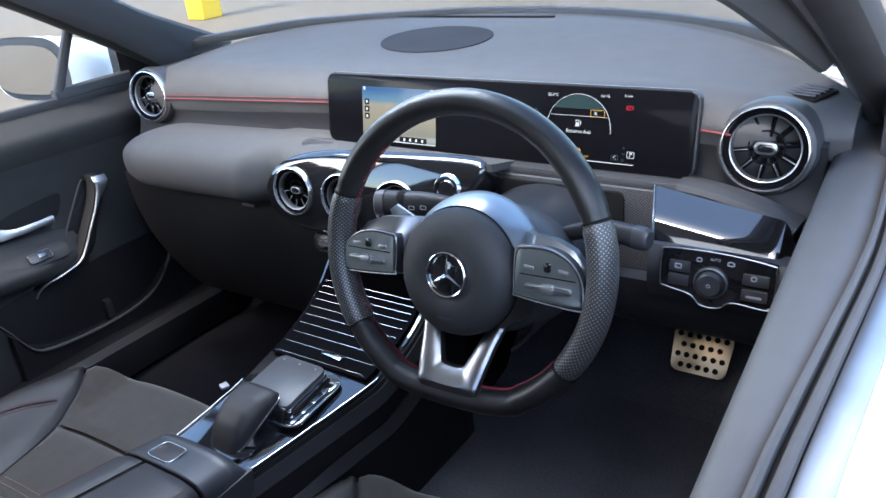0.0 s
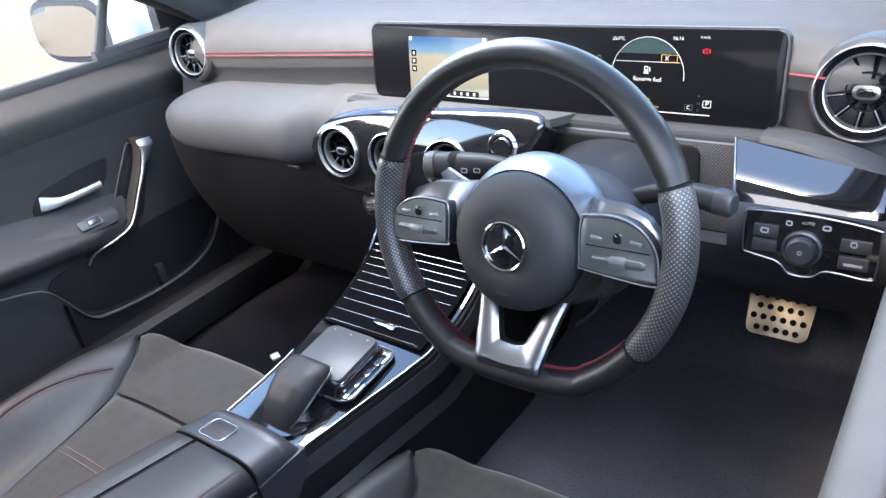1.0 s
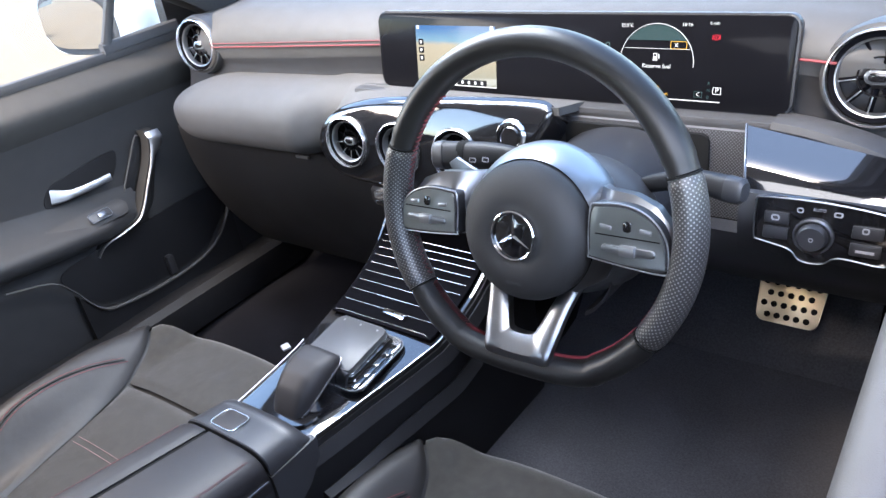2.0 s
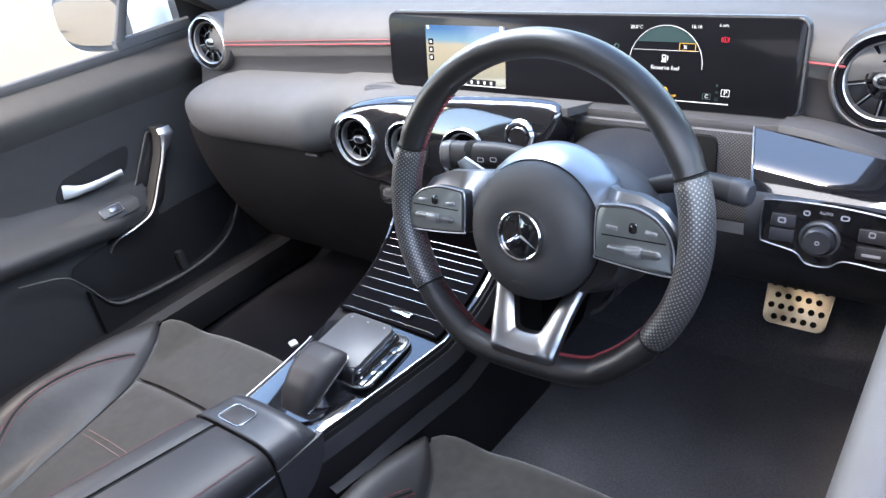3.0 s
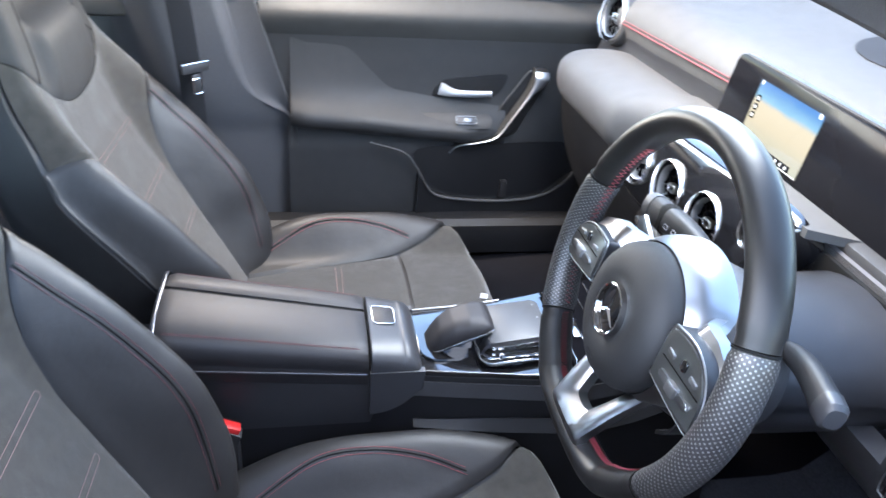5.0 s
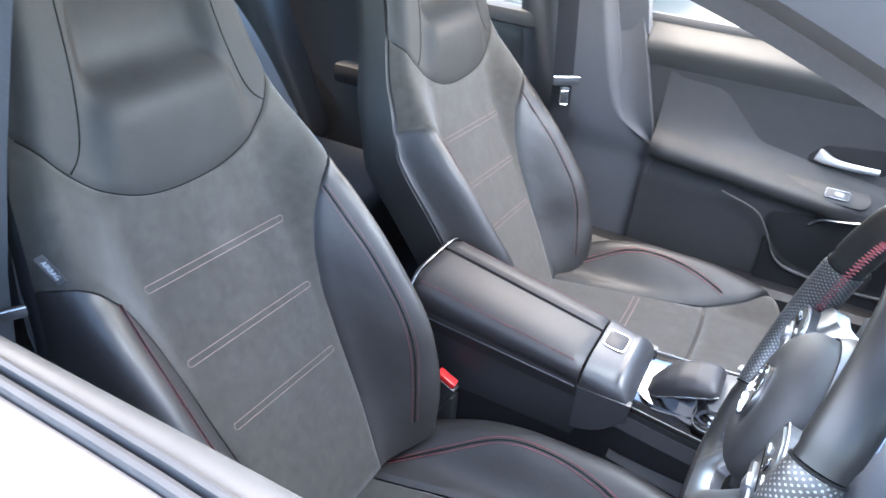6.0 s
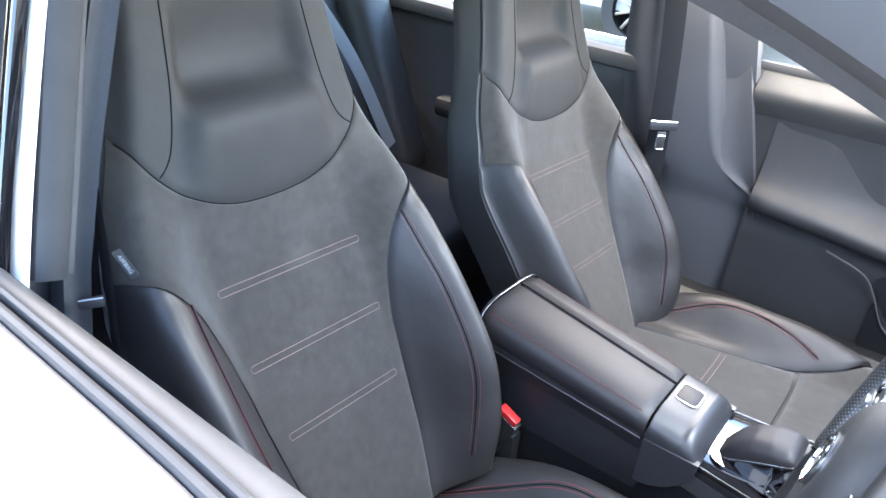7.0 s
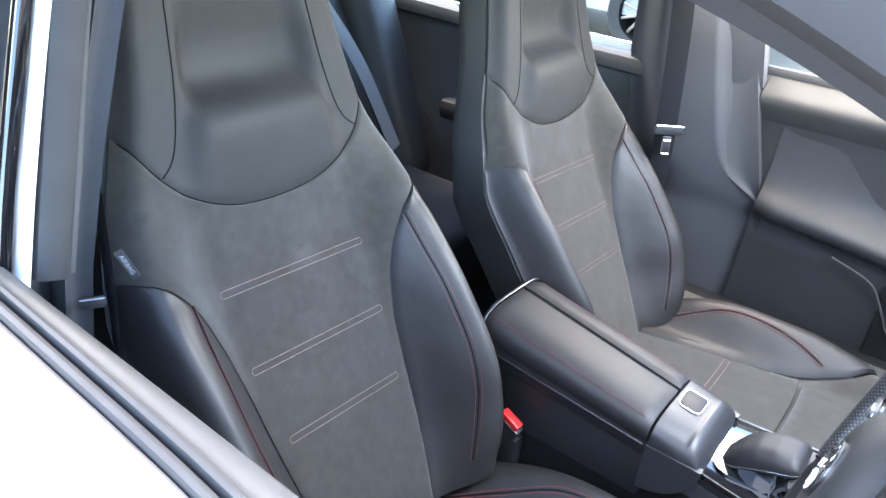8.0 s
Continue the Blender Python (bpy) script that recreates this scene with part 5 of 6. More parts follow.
def pad_patch(fn, lo_u, hi_u, lo_v, hi_v, nu=24, nv=30, puff=0.011, rim=0.10, open_sides=()):
    """A padded panel between borders given as functions, sunk along its seams."""
    def f(p, q):
        v0, v1 = lo_v, hi_v
        s = v0 + (v1 - v0) * q if not callable(v0) and not callable(v1) else None
        if s is None:
            u = lo_u + (hi_u - lo_u) * p
            a, b = (v0(u) if callable(v0) else v0), (v1(u) if callable(v1) else v1)
            s = a + (b - a) * q
        else:
            a, b = (lo_u(s) if callable(lo_u) else lo_u), (hi_u(s) if callable(hi_u) else hi_u)
            u = a + (b - a) * p
        edges = []
        if "u0" not in open_sides:
            edges.append(p / rim)
        if "u1" not in open_sides:
            edges.append((1 - p) / rim)
        if "v0" not in open_sides:
            edges.append(q / rim)
        if "v1" not in open_sides:
            edges.append((1 - q) / rim)
        k = clamp(min(edges + [1.0]))
        return fn(u, s, puff * (math.sqrt(1 - (1 - k) ** 2) - 0.55))
    return surface(f, nu, nv)


def u_seam(u):
    return 0.530 + 0.135 * abs(u) ** 2.4


def seam_in(s):
    """Border of the centre panel towards the side bolsters."""
    return soft_at(s, [0, 0.04, 0.15, 0.29, 0.36, 0.41, 0.445, 0.470, 0.485, 0.492], [0.42, 0.44, 0.47, 0.515, 0.565, 0.63, 0.72, 0.82, 0.91, 0.985], 0.012)


def front_seat(x, slip=0.0):
    """slip: how far the backrest sits down along its slope."""
    seat = thing("front_seat", (0, -0.25, 0.29), "black sports seat with suede centre, leather bolsters and red stitching", "car seat", "front seats")

    def back(u, s, off=0.0):
        return back_point(u, s, off) + Vector((0, 0.515, -0.857)) * slip

    # backrest
    part("back_insert", joined(
        pad_patch(back, lambda s: -seam_in(s), seam_in, 0.0, 0.492, nu=40, nv=60, puff=0.003, rim=0.04, open_sides=("v1",)),
        pad_patch(back, -0.985, 0.985, 0.492, u_seam, nu=60, nv=24, puff=0.003, rim=0.10, open_sides=("v0", "u0", "u1"))), SUEDE, seat, "charcoal suede centre panel")
    for s in (-1, 1):
        part("back_bolster", pad_patch(back, (lambda q, s=s: s * (seam_in(q) + 0.008)), s * 1.0, 0.0, 0.492, nu=28, nv=60, puff=0.005, rim=0.12, open_sides=("u1",)), LEATHER, seat, "smooth black leather side bolster")
        us = [0.68, 0.715, 0.735, 0.740, 0.735, 0.715, 0.72]
        ss = [0.06, 0.12, 0.18, 0.25, 0.33, 0.42, 0.445]
        for name, shift, r, mat, label in (("bolster_thread", -0.014, 0.0005, DARK_RED, "dark red stitch line"), ("bolster_seam", 0.0, 0.0012, SEAM, ""), ("bolster_thread", 0.014, 0.0005, DARK_RED, "dark red stitch line")):
            line = [back(s * (curve_at(q, ss, us) + shift), q, 0.0030) for q in np.linspace(0.04, 0.435, 50)]
            part(name, sweep(spline(line[::7] + line[-1:], 50), r, r, 5), mat, seat, label)
    part("head_pad", pad_patch(back, -1.0, 1.0, u_seam, 0.95, nu=60, nv=60, puff=0.003, rim=0.035, open_sides=("v1", "u0", "u1")), HEAD_LEATHER, seat, "black leather head panel")
    for s in (-1, 1):
        line = [back(s * u, q, 0.0016) for u, q in ((0.72, 0.594), (0.69, 0.600), (0.66, 0.610), (0.64, 0.625), (0.63, 0.645), (0.625, 0.665), (0.62, 0.69), (0.62, 0.72), (0.62, 0.76), (0.61, 0.82), (0.59, 0.92))]
        part("head_seam", sweep(line[:1] + spline(line, 40)[1:], 0.0009, 0.0009, 5), SEAM, seat)
    part("head_seam", sweep([back(u, u_seam(u), -0.0012) for u in np.linspace(-0.95, 0.95, 60)], 0.0011, 0.0011, 5), SEAM, seat, "dark seam under the head panel")

    def shell(p, q):
        s = 0.95 * q
        a = 2 * math.pi * p
        c, d = math.cos(a), math.sin(a)
        if d >= 0:
            return back(c, s, -0.006)
        thick = 0.150 - 0.035 * smooth(0.45, 0.7, s) - 0.05 * smooth(0.82, 0.95, s)
        flat_back = back(math.copysign(abs(c) ** 0.45, c), s, -0.006)
        return flat_back + Vector((0, -0.857, -0.515)) * thick * abs(d) ** 0.45
    bm = surface(shell, 48, 40)
    bmesh.ops.remove_doubles(bm, verts=bm.verts, dist=1e-5)
    bmesh.ops.holes_fill(bm, edges=bm.edges[:])
    part("back_shell", bm, LEATHER, seat, "black leather rear shell")
    for s0, half in ((0.427, 0.47), (0.319, 0.45), (0.214, 0.40)):
        loop = [(u, 0.0048) for u in np.linspace(-half, half, 24)] + [(half + 0.012, 0.0)] + [(u, -0.0048) for u in np.linspace(half, -half, 24)] + [(-half - 0.012, 0.0)]
        part("back_thread", sweep([back(u, s0 + 0.008 * u + dz, 0.0026) for u, dz in loop], 0.00035, 0.00035, 5, True), STITCH, seat, "pale red double stitch")
    # cushion
    wide = lambda v: soft_at(v, [0, 0.2, 0.4, 0.66, 0.82, 0.93, 1.0], [0.34, 0.40, 0.45, 0.53, 0.66, 0.86, 0.95], 0.04)
    part("cushion_rear", pad_patch(cush_point, lambda v: -wide(v), wide, 0.02, 0.655, nu=28, nv=28, puff=0.008, rim=0.05), SUEDE, seat, "charcoal suede seat panel")
    part("cushion_front", pad_patch(cush_point, lambda v: -wide(v), wide, 0.668, 1.0, nu=28, nv=20, puff=0.008, rim=0.07, open_sides=("v1",)), SUEDE, seat, "charcoal suede front seat panel")
    for s in (-1, 1):
        part("cushion_bolster", pad_patch(cush_point, (lambda v, s=s: s * (wide(v) + 0.015)), s * 1.0, 0.0, 1.0, nu=18, nv=40, puff=0.008, open_sides=("u1", "v1")), LEATHER, seat, "smooth black leather seat bolster")
        for name, shift, r, mat, label in (("cushion_thread", -0.014, 0.0005, RED, "red stitch line"), ("cushion_seam", 0.0, 0.0012, SEAM, ""), ("cushion_thread", 0.014, 0.0005, RED, "red stitch line")):
            line = [cush_point(s * (u + shift), v, 0.0048) for u, v in ((0.50, 0.06), (0.65, 0.19), (0.735, 0.34), (0.745, 0.48), (0.705, 0.61), (0.640, 0.715))]
            part(name, sweep(spline(line, 50), r, r, 5), mat, seat, label)
    for v0 in (0.42,):
        for dv in (0.010, -0.010):
            part("cushion_thread", sweep([cush_point(u, v0 + dv, 0.0052) for u in np.linspace(-0.38, 0.38, 24)], 0.0006, 0.0006, 5), STITCH, seat, "pale red double stitch")

    def base(p, q):
        a = 2 * math.pi * p
        c, d = math.cos(a), math.sin(a)
        c, d = math.copysign(abs(c) ** 0.35, c), math.copysign(abs(d) ** 0.35, d)
        v, u = 0.5 + 0.5 * d, c
        top = cush_point(u, v, -0.014)
        return Vector((top.x, top.y, top.z + (0.295 - top.z) * q)) if q > 0 else top
    body = surface(base, 64, 6)
    under = surface(lambda p, q: cush_point(-1 + 2 * p, q, -0.012), 24, 24)
    part("cushion_body", joined(body, under), LEATHER, seat, "black leather cushion body")
    for s in (-1, 1):
        part("seat_rail", box((0.03, 0.50, 0.03), (s * 0.19, -0.22, 0.306), 0.004), SILVER, seat)
        part("hinge_cover", box((0.03, 0.13, 0.14), (s * 0.262, -0.48, 0.385), 0.012), PLASTIC, seat)
    part("gap_tab", box((0.045, 0.03, 0.012), (-0.180, -0.447, 0.436), 0.004, (30, 0, 0)), HEADLINER, seat, "pale tab between cushion and backrest")
    seat.matrix_world = pose(x, -0.25, 0.29)
    return seat


SEAT_X = 0.365
front_seat(SEAT_X)
front_seat(-SEAT_X + 0.01, 0.045)
tag_m = facing((0.640, -0.605, 0.92), (0.60, 0.75, 0.1)) @ pose(0, 0, 0, 0, 0, -62)
tag = thing("seat_tag", (0.640, -0.605, 0.92), "small cloth airbag tag sewn on the seat side", "tag")
part("cloth", slab(rounded(0.034, 0.009, 0.001, 2), 0.001, tag_m, 0), PLASTIC, tag)
part("lettering", lettering("AIRBAG", 0.0065, tag_m @ pose(0, 0, 0.0015)), PRINT, tag)

# buckles
def buckle(at, name, label):
    b = thing(name, at, label, "seat belt buckle")
    m = pose(*at, -25, 0, 0)
    part("body", moved(box((0.022, 0.05, 0.10), (0, 0, -0.05), 0.005), m), PLASTIC, b)
    part("press_button", moved(box((0.017, 0.038, 0.012), (0, 0, 0.003), 0.003), m), BUCKLE_RED, b, "red release button")
    part("stem", moved(box((0.010, 0.03, 0.10), (0, 0, -0.13), 0.003), m), PLASTIC, b)
    return b


buckle((0.122, -0.430, 0.497), "belt_buckle", "black seat belt buckle with a red button beside the seat")
buckle((-0.122, -0.430, 0.470), "belt_buckle", "black seat belt buckle with a red button beside the seat")

# ---- doors ----
def door_section(z):
    """Depth of the inner door trim towards the cabin, from the outer side."""
    return curve_at(z, [0.33, 0.42, 0.56, 0.60, 0.64, 0.70, 0.74, 0.80, 0.86, 0.90, 0.925, 0.935], [0.765, 0.765, 0.772, 0.778, 0.786, 0.796, 0.799, 0.800, 0.797, 0.803, 0.827, 0.840])


def door_trim(s, y0, y1, name, label):
    door = thing(name, (s * 0.8, (y0 + y1) / 2, 0.33), label, "car door")

    def panel(u, v):
        z = 0.33 + 0.605 * v
        rear = y0 - 0.30 * max(0.0, z - 0.66)
        return Vector((s * door_section(z), rear + (y1 - rear) * u, z))
    part("trim_panel", surface(panel, 30, 80, (s * 0.02, 0, 0)), DOOR, door, "soft black door panel")

    def belt(u, v):
        y = y0 - 0.075 + (y1 - y0 + 0.075) * u
        end = math.sqrt(1 - (1 - min(1.0, u / 0.02)) ** 2)
        inner = soft_at(v, [0, 0.25, 0.42, 0.6, 1.0], [0.808, 0.789, 0.777, 0.779, 0.840], 0.06)
        return Vector((s * (inner + 0.030 * (1 - end)), y, soft_at(v, [0, 0.25, 0.42, 0.6, 1.0], [0.815, 0.848, 0.874, 0.893, 0.935], 0.06)))
    part("belt_pad", surface(belt, 60, 20, lambda u, v: Vector((s * 0.012, 0, -0.02 + 0.01 * v))), DOOR_TOP, door, "padded window ledge")
    part("belt_seal", sweep([(s * 0.834, y, 0.935) for y in np.linspace(y0 - 0.075, y1, 12)], 0.010, 0.011, 8, square=0.7), RUBBER, door, "black window seal")
    part("window_lip", sweep([(s * 0.852, y, 0.932) for y in np.linspace(y0, y1, 12)], 0.006, 0.008, 8, square=0.7), GLOSS, door)
    return door


# passenger door
pd = door_trim(-1, -0.352, 0.66, "passenger_door", "closed front passenger door with black trim and silver handle")


EDGE_Y, EDGE_Z = [-0.40, -0.31, -0.13, -0.04, 0.06, 0.20], [0.655, 0.647, 0.634, 0.624, 0.616, 0.604]


def shelf(u, v):
    """Armrest of the door: a lip below and a broad slope above it, slimmer towards both ends."""
    y = -0.345 + 0.535 * u
    deep = curve_at(u, [0, 0.06, 0.8, 1.0], [0.80, 1.0, 1.0, 0.60])
    edge = soft_at(y, EDGE_Y, EDGE_Z, 0.04)
    knots = [0, 0.16, 0.32, 0.42, 0.52, 0.70, 0.80, 0.88, 0.94, 1.0]
    wide = soft_at(v, knots, [0.0, 0.042, 0.052, 0.054, 0.050, 0.022, 0.009, 0.000, -0.006, -0.011], 0.04)
    tight = soft_at(v, knots, [0.0, 0.042, 0.052, 0.054, 0.050, 0.016, -0.004, -0.012, -0.016, -0.020], 0.04)
    k = smooth(-0.24, -0.08, y)
    return Vector((-0.790 + deep * (wide + (tight - wide) * k), y, edge + soft_at(v, knots, [-0.032, -0.030, -0.016, -0.002, 0.011, 0.040, 0.064, 0.097, 0.132, 0.185], 0.04)))


part("armrest", surface(shelf, 30, 36, (-0.012, 0, 0)), DOOR, pd, "leather-wrapped door armrest")
part("armrest_thread", sweep([shelf(u, 0.5) + Vector((0.001, 0, -0.005)) for u in np.linspace(0.06, 0.95, 30)], 0.0004, 0.0004, 5), DARK_RED, pd, "dark red stitch line")
# grip: a broad dark blade with a silver cap that thins to a line along its rear edge
rear_edge = spline([(0, 0.245, 0.777), (0, 0.241, 0.748), (0, 0.228, 0.714), (0, 0.200, 0.668), (0, 0.171, 0.622), (0, 0.150, 0.604), (0, 0.110, 0.594), (0, 0.082, 0.588), (0, 0.062, 0.577), (0, 0.047, 0.559)], 56)
blade_w = [0.040, 0.040, 0.040, 0.044, 0.052, 0.046, 0.030, 0.018, 0.008, 0.002]


def grip_face(u, v):
    k = u * 55
    p = rear_edge[int(k)].lerp(rear_edge[min(55, int(k) + 1)], k - int(k))
    w = curve_at(u, np.linspace(0, 1, 10), blade_w)
    return Vector((-0.742 - 0.034 * v * v - 0.020 * smooth(0.65, 1.0, u) - 0.010 * smooth(0.06, 0.0, u), p.y + w * v, p.z - 0.25 * w * v))


part("grip", surface(grip_face, 56, 10, (-0.030, 0, 0)), DOOR, pd, "slanting black pull grip")
cap_w = [curve_at(k / 55, [0, 0.05, 0.11, 0.18, 0.28, 0.6, 1.0], [0.017, 0.018, 0.014, 0.0055, 0.0032, 0.0024, 0.0016]) for k in range(56)]
part("grip_trim", sweep([(grip_face(k / 55, 0).x + 0.004, p.y + cap_w[k] * 0.95, p.z - 0.004) for k, p in enumerate(rear_edge)], cap_w, 0.0035, 12, up=(1, 0, 0)), SATIN, pd, "silver cap and line on the grip")
hole = [(p[0], p[1]) for p in spline([(0.236, 0.758, 0), (0.248, 0.762, 0), (0.268, 0.745, 0), (0.240, 0.697, 0), (0.208, 0.648, 0), (0.200, 0.643, 0), (0.172, 0.651, 0), (0.172, 0.660, 0), (0.205, 0.712, 0)], 48, True)]
hole_m = Matrix(((0, 0, 1, -0.790), (1, 0, 0, 0), (0, 1, 0, 0), (0, 0, 0, 1)))
# No hollow is cut: a flat dark plate carries its shade as colour.
part("grip_shade_plate", slab(hole, 0.003, hole_m, 0.0008), POCKET, pd, "flat dark plate painted as the shaded hollow behind the grip")
part("recess_edge", sweep([hole_m @ Vector((x, y, 0.003)) for x, y in hole], 0.0022, 0.002, 6, True), DASH, pd, "rounded grey edge of the hollow")
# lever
# The lever's recess is a flat plate too, its shade put in as black.
part("lever_shade_plate", slab([(p[0], p[1]) for p in spline([(0.000, 0.700, 0), (0.022, 0.730, 0), (0.058, 0.739, 0), (0.165, 0.752, 0), (0.187, 0.744, 0), (0.172, 0.710, 0), (0.140, 0.692, 0), (0.025, 0.687, 0)], 48, True)], 0.003, Matrix(((0, 0, 1, -0.7955), (1, 0, 0, 0), (0, 1, 0, 0), (0, 0, 0, 1))), 0.0008), POCKET, pd, "flat dark plate painted as the shaded recess of the lever")
lev = spline([(-0.793, 0.018, 0.712), (-0.780, 0.045, 0.707), (-0.772, 0.085, 0.706), (-0.770, 0.145, 0.708)], 20)
part("door_lever", sweep(lev, [curve_at(k / 19, [0, 0.2, 0.45, 1], [0.017, 0.014, 0.009, 0.008]) for k in range(20)], 0.005, 10, up=(1, 0, 0.2), square=0.7), SATIN, pd, "satin silver door lever")
# window switch
inset_m = facing((-0.7555, 0.055, 0.6420), (0.78, 0, 0.63), (0, 1, 0))
part("armrest_inset", slab(rounded(0.040, 0.190, 0.016, 6), 0.0014, inset_m, 0.0007), DOOR, pd, "smooth inset on the armrest")
sm = facing((-0.7515, 0.082, 0.645), (0.78, 0, 0.63), (0, 1, 0))
swp = part("window_switch", slab(rounded(0.020, 0.050, 0.004), 0.003, sm, 0.001), PLASTIC, pd)
part("switch_rim", sweep([sm @ Vector((x, y, 0.003)) for x, y in rounded(0.020, 0.050, 0.004)], 0.0008, 0.0008, 6, True), KEY, swp)
part("switch_key", box((0.010, 0.018, 0.004), (0, 0, 0), 0.0015), KEY, swp).data.transform(sm @ pose(0, 0.004, 0.004))
# pocket
pocket_line = spline([(0, -0.155, 0.585), (0, -0.07, 0.560), (0, -0.035, 0.52), (0, 0.005, 0.452), (0, 0.06, 0.430), (0, 0.19, 0.420), (0, 0.31, 0.436), (0, 0.385, 0.50), (0, 0.420, 0.60), (0, 0.430, 0.66)], 60)
part("pocket_edge", sweep([(-0.750 + 0.004 * math.sin(k / 8), p.y, p.z) for k, p in enumerate(pocket_line)], [curve_at(k / 59, [0, 0.3, 0.4, 0.85, 1], [0.0015, 0.002, 0.0045, 0.0045, 0.002]) for k in range(60)], 0.004, 8, up=(1, 0, 0)), DASH, pd, "moulded edge of the door pocket")
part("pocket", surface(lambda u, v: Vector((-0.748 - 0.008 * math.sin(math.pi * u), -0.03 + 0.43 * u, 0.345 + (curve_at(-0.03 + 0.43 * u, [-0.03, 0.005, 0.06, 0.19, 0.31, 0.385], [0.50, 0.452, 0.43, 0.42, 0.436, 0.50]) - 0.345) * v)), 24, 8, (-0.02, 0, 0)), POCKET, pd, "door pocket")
# Flat black sheet across the pocket's mouth, in place of the shade inside.
part("pocket_shade_sheet", slab([(p[0], p[1]) for p in spline([(-0.035, 0.560, 0), (-0.015, 0.495, 0), (0.025, 0.452, 0), (0.09, 0.436, 0), (0.19, 0.430, 0), (0.30, 0.444, 0), (0.372, 0.500, 0), (0.398, 0.575, 0), (0.30, 0.585, 0), (0.12, 0.575, 0)], 60, True)], 0.002, Matrix(((0, 0, 1, -0.7655), (1, 0, 0, 0), (0, 1, 0, 0), (0, 0, 0, 1)))), POCKET, pd, "flat dark sheet painted as the shade inside the door pocket")
part("bottle_rib", box((0.02, 0.02, 0.05), (-0.756, 0.20, 0.455), 0.008), PLASTIC, pd)
# seal between the door and the centre pillar
part("door_seal", surface(lambda u, v: (lambda z: Vector((-0.772 - 0.010 * math.sin(math.pi * u), post_front(z) - 0.03 + (-0.345 - 0.30 * max(0.0, z - 0.66) - post_front(z) + 0.03) * u, z)))(0.36 + 0.58 * v), 8, 30, (-0.02, 0, 0)), TRIM_GREY, pd, "dark grey seal along the door edge")
part("door_frame", surface(lambda u, v: (lambda z: Vector((-0.776 + 0.33 * (z - 0.90) - 0.012 * u, post_front(z) - 0.03 + (-0.412 - 0.13 * (z - 0.90) - post_front(z) + 0.03) * u, z)))(0.90 + 0.42 * v), 8, 20, (-0.03, 0, 0)), TRIM_GREY, pd, "grey upright of the door frame beside the pillar")
# glass of the passenger door, raised
pg = part("pane", surface(lambda u, v: Vector((-0.842 + 0.20 * v + 0.02 * math.sin(math.pi * v) * -1, 0.50 - 0.95 * u - 0.42 * v * (1 - u) , 0.935 + 0.41 * v)), 12, 10, (-0.004, 0, 0)), CLEAR, pd, "raised window glass")
pg.visible_shadow = False
part("window_channel", sweep(spline([(-0.825, 0.60, 0.945), (-0.79, 0.42, 1.045), (-0.735, 0.14, 1.19), (-0.675, -0.12, 1.30), (-0.645, -0.30, 1.345), (-0.635, -0.42, 1.355), (-0.655, -0.490, 1.30), (-0.74, -0.468, 1.12), (-0.82, -0.445, 0.95)], 50), 0.022, 0.020, 10, square=0.7), RUBBER, pd, "black window surround")
part("sail_panel", surface(lambda u, v: Vector((-0.828 + 0.04 * v * u, 0.44 + 0.20 * u, 0.935 + (0.115 * (1 - u) + 0.005) * v)), 6, 6, (-0.03, 0, 0)), PLASTIC, pd, "black corner panel behind the mirror")

part("quarter_post", sweep([(-0.834, 0.270, 0.945), (-0.822, 0.290, 1.000), (-0.808, 0.310, 1.060), (-0.795, 0.325, 1.105)], 0.011, 0.008, 10, up=(1, 0, 0.2), square=0.7), TRIM_GREY, pd, "grey post of the quarter window")
part("quarter_base", sweep([(-0.832, 0.262, 0.950), (-0.832, 0.36, 0.953), (-0.830, 0.46, 0.956)], 0.010, 0.014, 10, square=0.7), TRIM_GREY, pd, "grey foot of the quarter window")

# driver's door, window down
dd = thing("driver_door", (0.8, 0.1, 0.33), "closed white driver's door with the window lowered", "car door")


def dpanel(u, v):
    y, z = -0.64 + 1.30 * u, 0.33 + 0.57 * v
    return Vector((door_section(z) - 0.01, y, z))


part("trim_panel", surface(dpanel, 20, 24, (0.02, 0, 0)), DASH_LOW, dd, "soft black door panel")


def waist(y):
    """How far the door's waistline swings outwards towards the front."""
    return soft_at(y, [-0.70, -0.62, -0.30, -0.04, 0.11, 0.60], [-0.010, -0.009, -0.002, 0.022, 0.036, 0.040], 0.08)


def dbelt(u, v):
    y = -0.68 + 1.32 * u
    a = math.pi * v
    return Vector((0.722 + (0.038 + waist(y)) * 0.5 * (1 - math.cos(a)), y, 0.890 + 0.040 * math.sin(a) ** 0.5))


part("belt_pad", surface(dbelt, 30, 16, (0, 0, -0.012)), LEDGE, dd, "padded window ledge")
part("inner_seal", sweep([(0.757 + waist(y), y, 0.926) for y in np.linspace(-0.68, 0.62, 16)], 0.004, 0.008, 8, square=0.7), RUBBER, dd, "soft lip of the inner seal")
part("window_slot", sweep([(0.7635 + waist(y), y, 0.912) for y in np.linspace(-0.68, 0.62, 24)], 0.006, 0.010, 8, square=0.7), SEAM, dd, "dark window slot")
part("outer_seal", sweep([(0.7690 + waist(y), y, 0.923) for y in np.linspace(-0.68, 0.62, 24)], 0.005, 0.008, 8, square=0.7), RUBBER, dd)
part("waist_strip", sweep([(0.7870 + waist(y), y, 0.9185) for y in np.linspace(-0.68, 0.64, 24)], 0.0125, 0.006, 12, square=0.6), SATIN, dd, "dull metal waist strip")


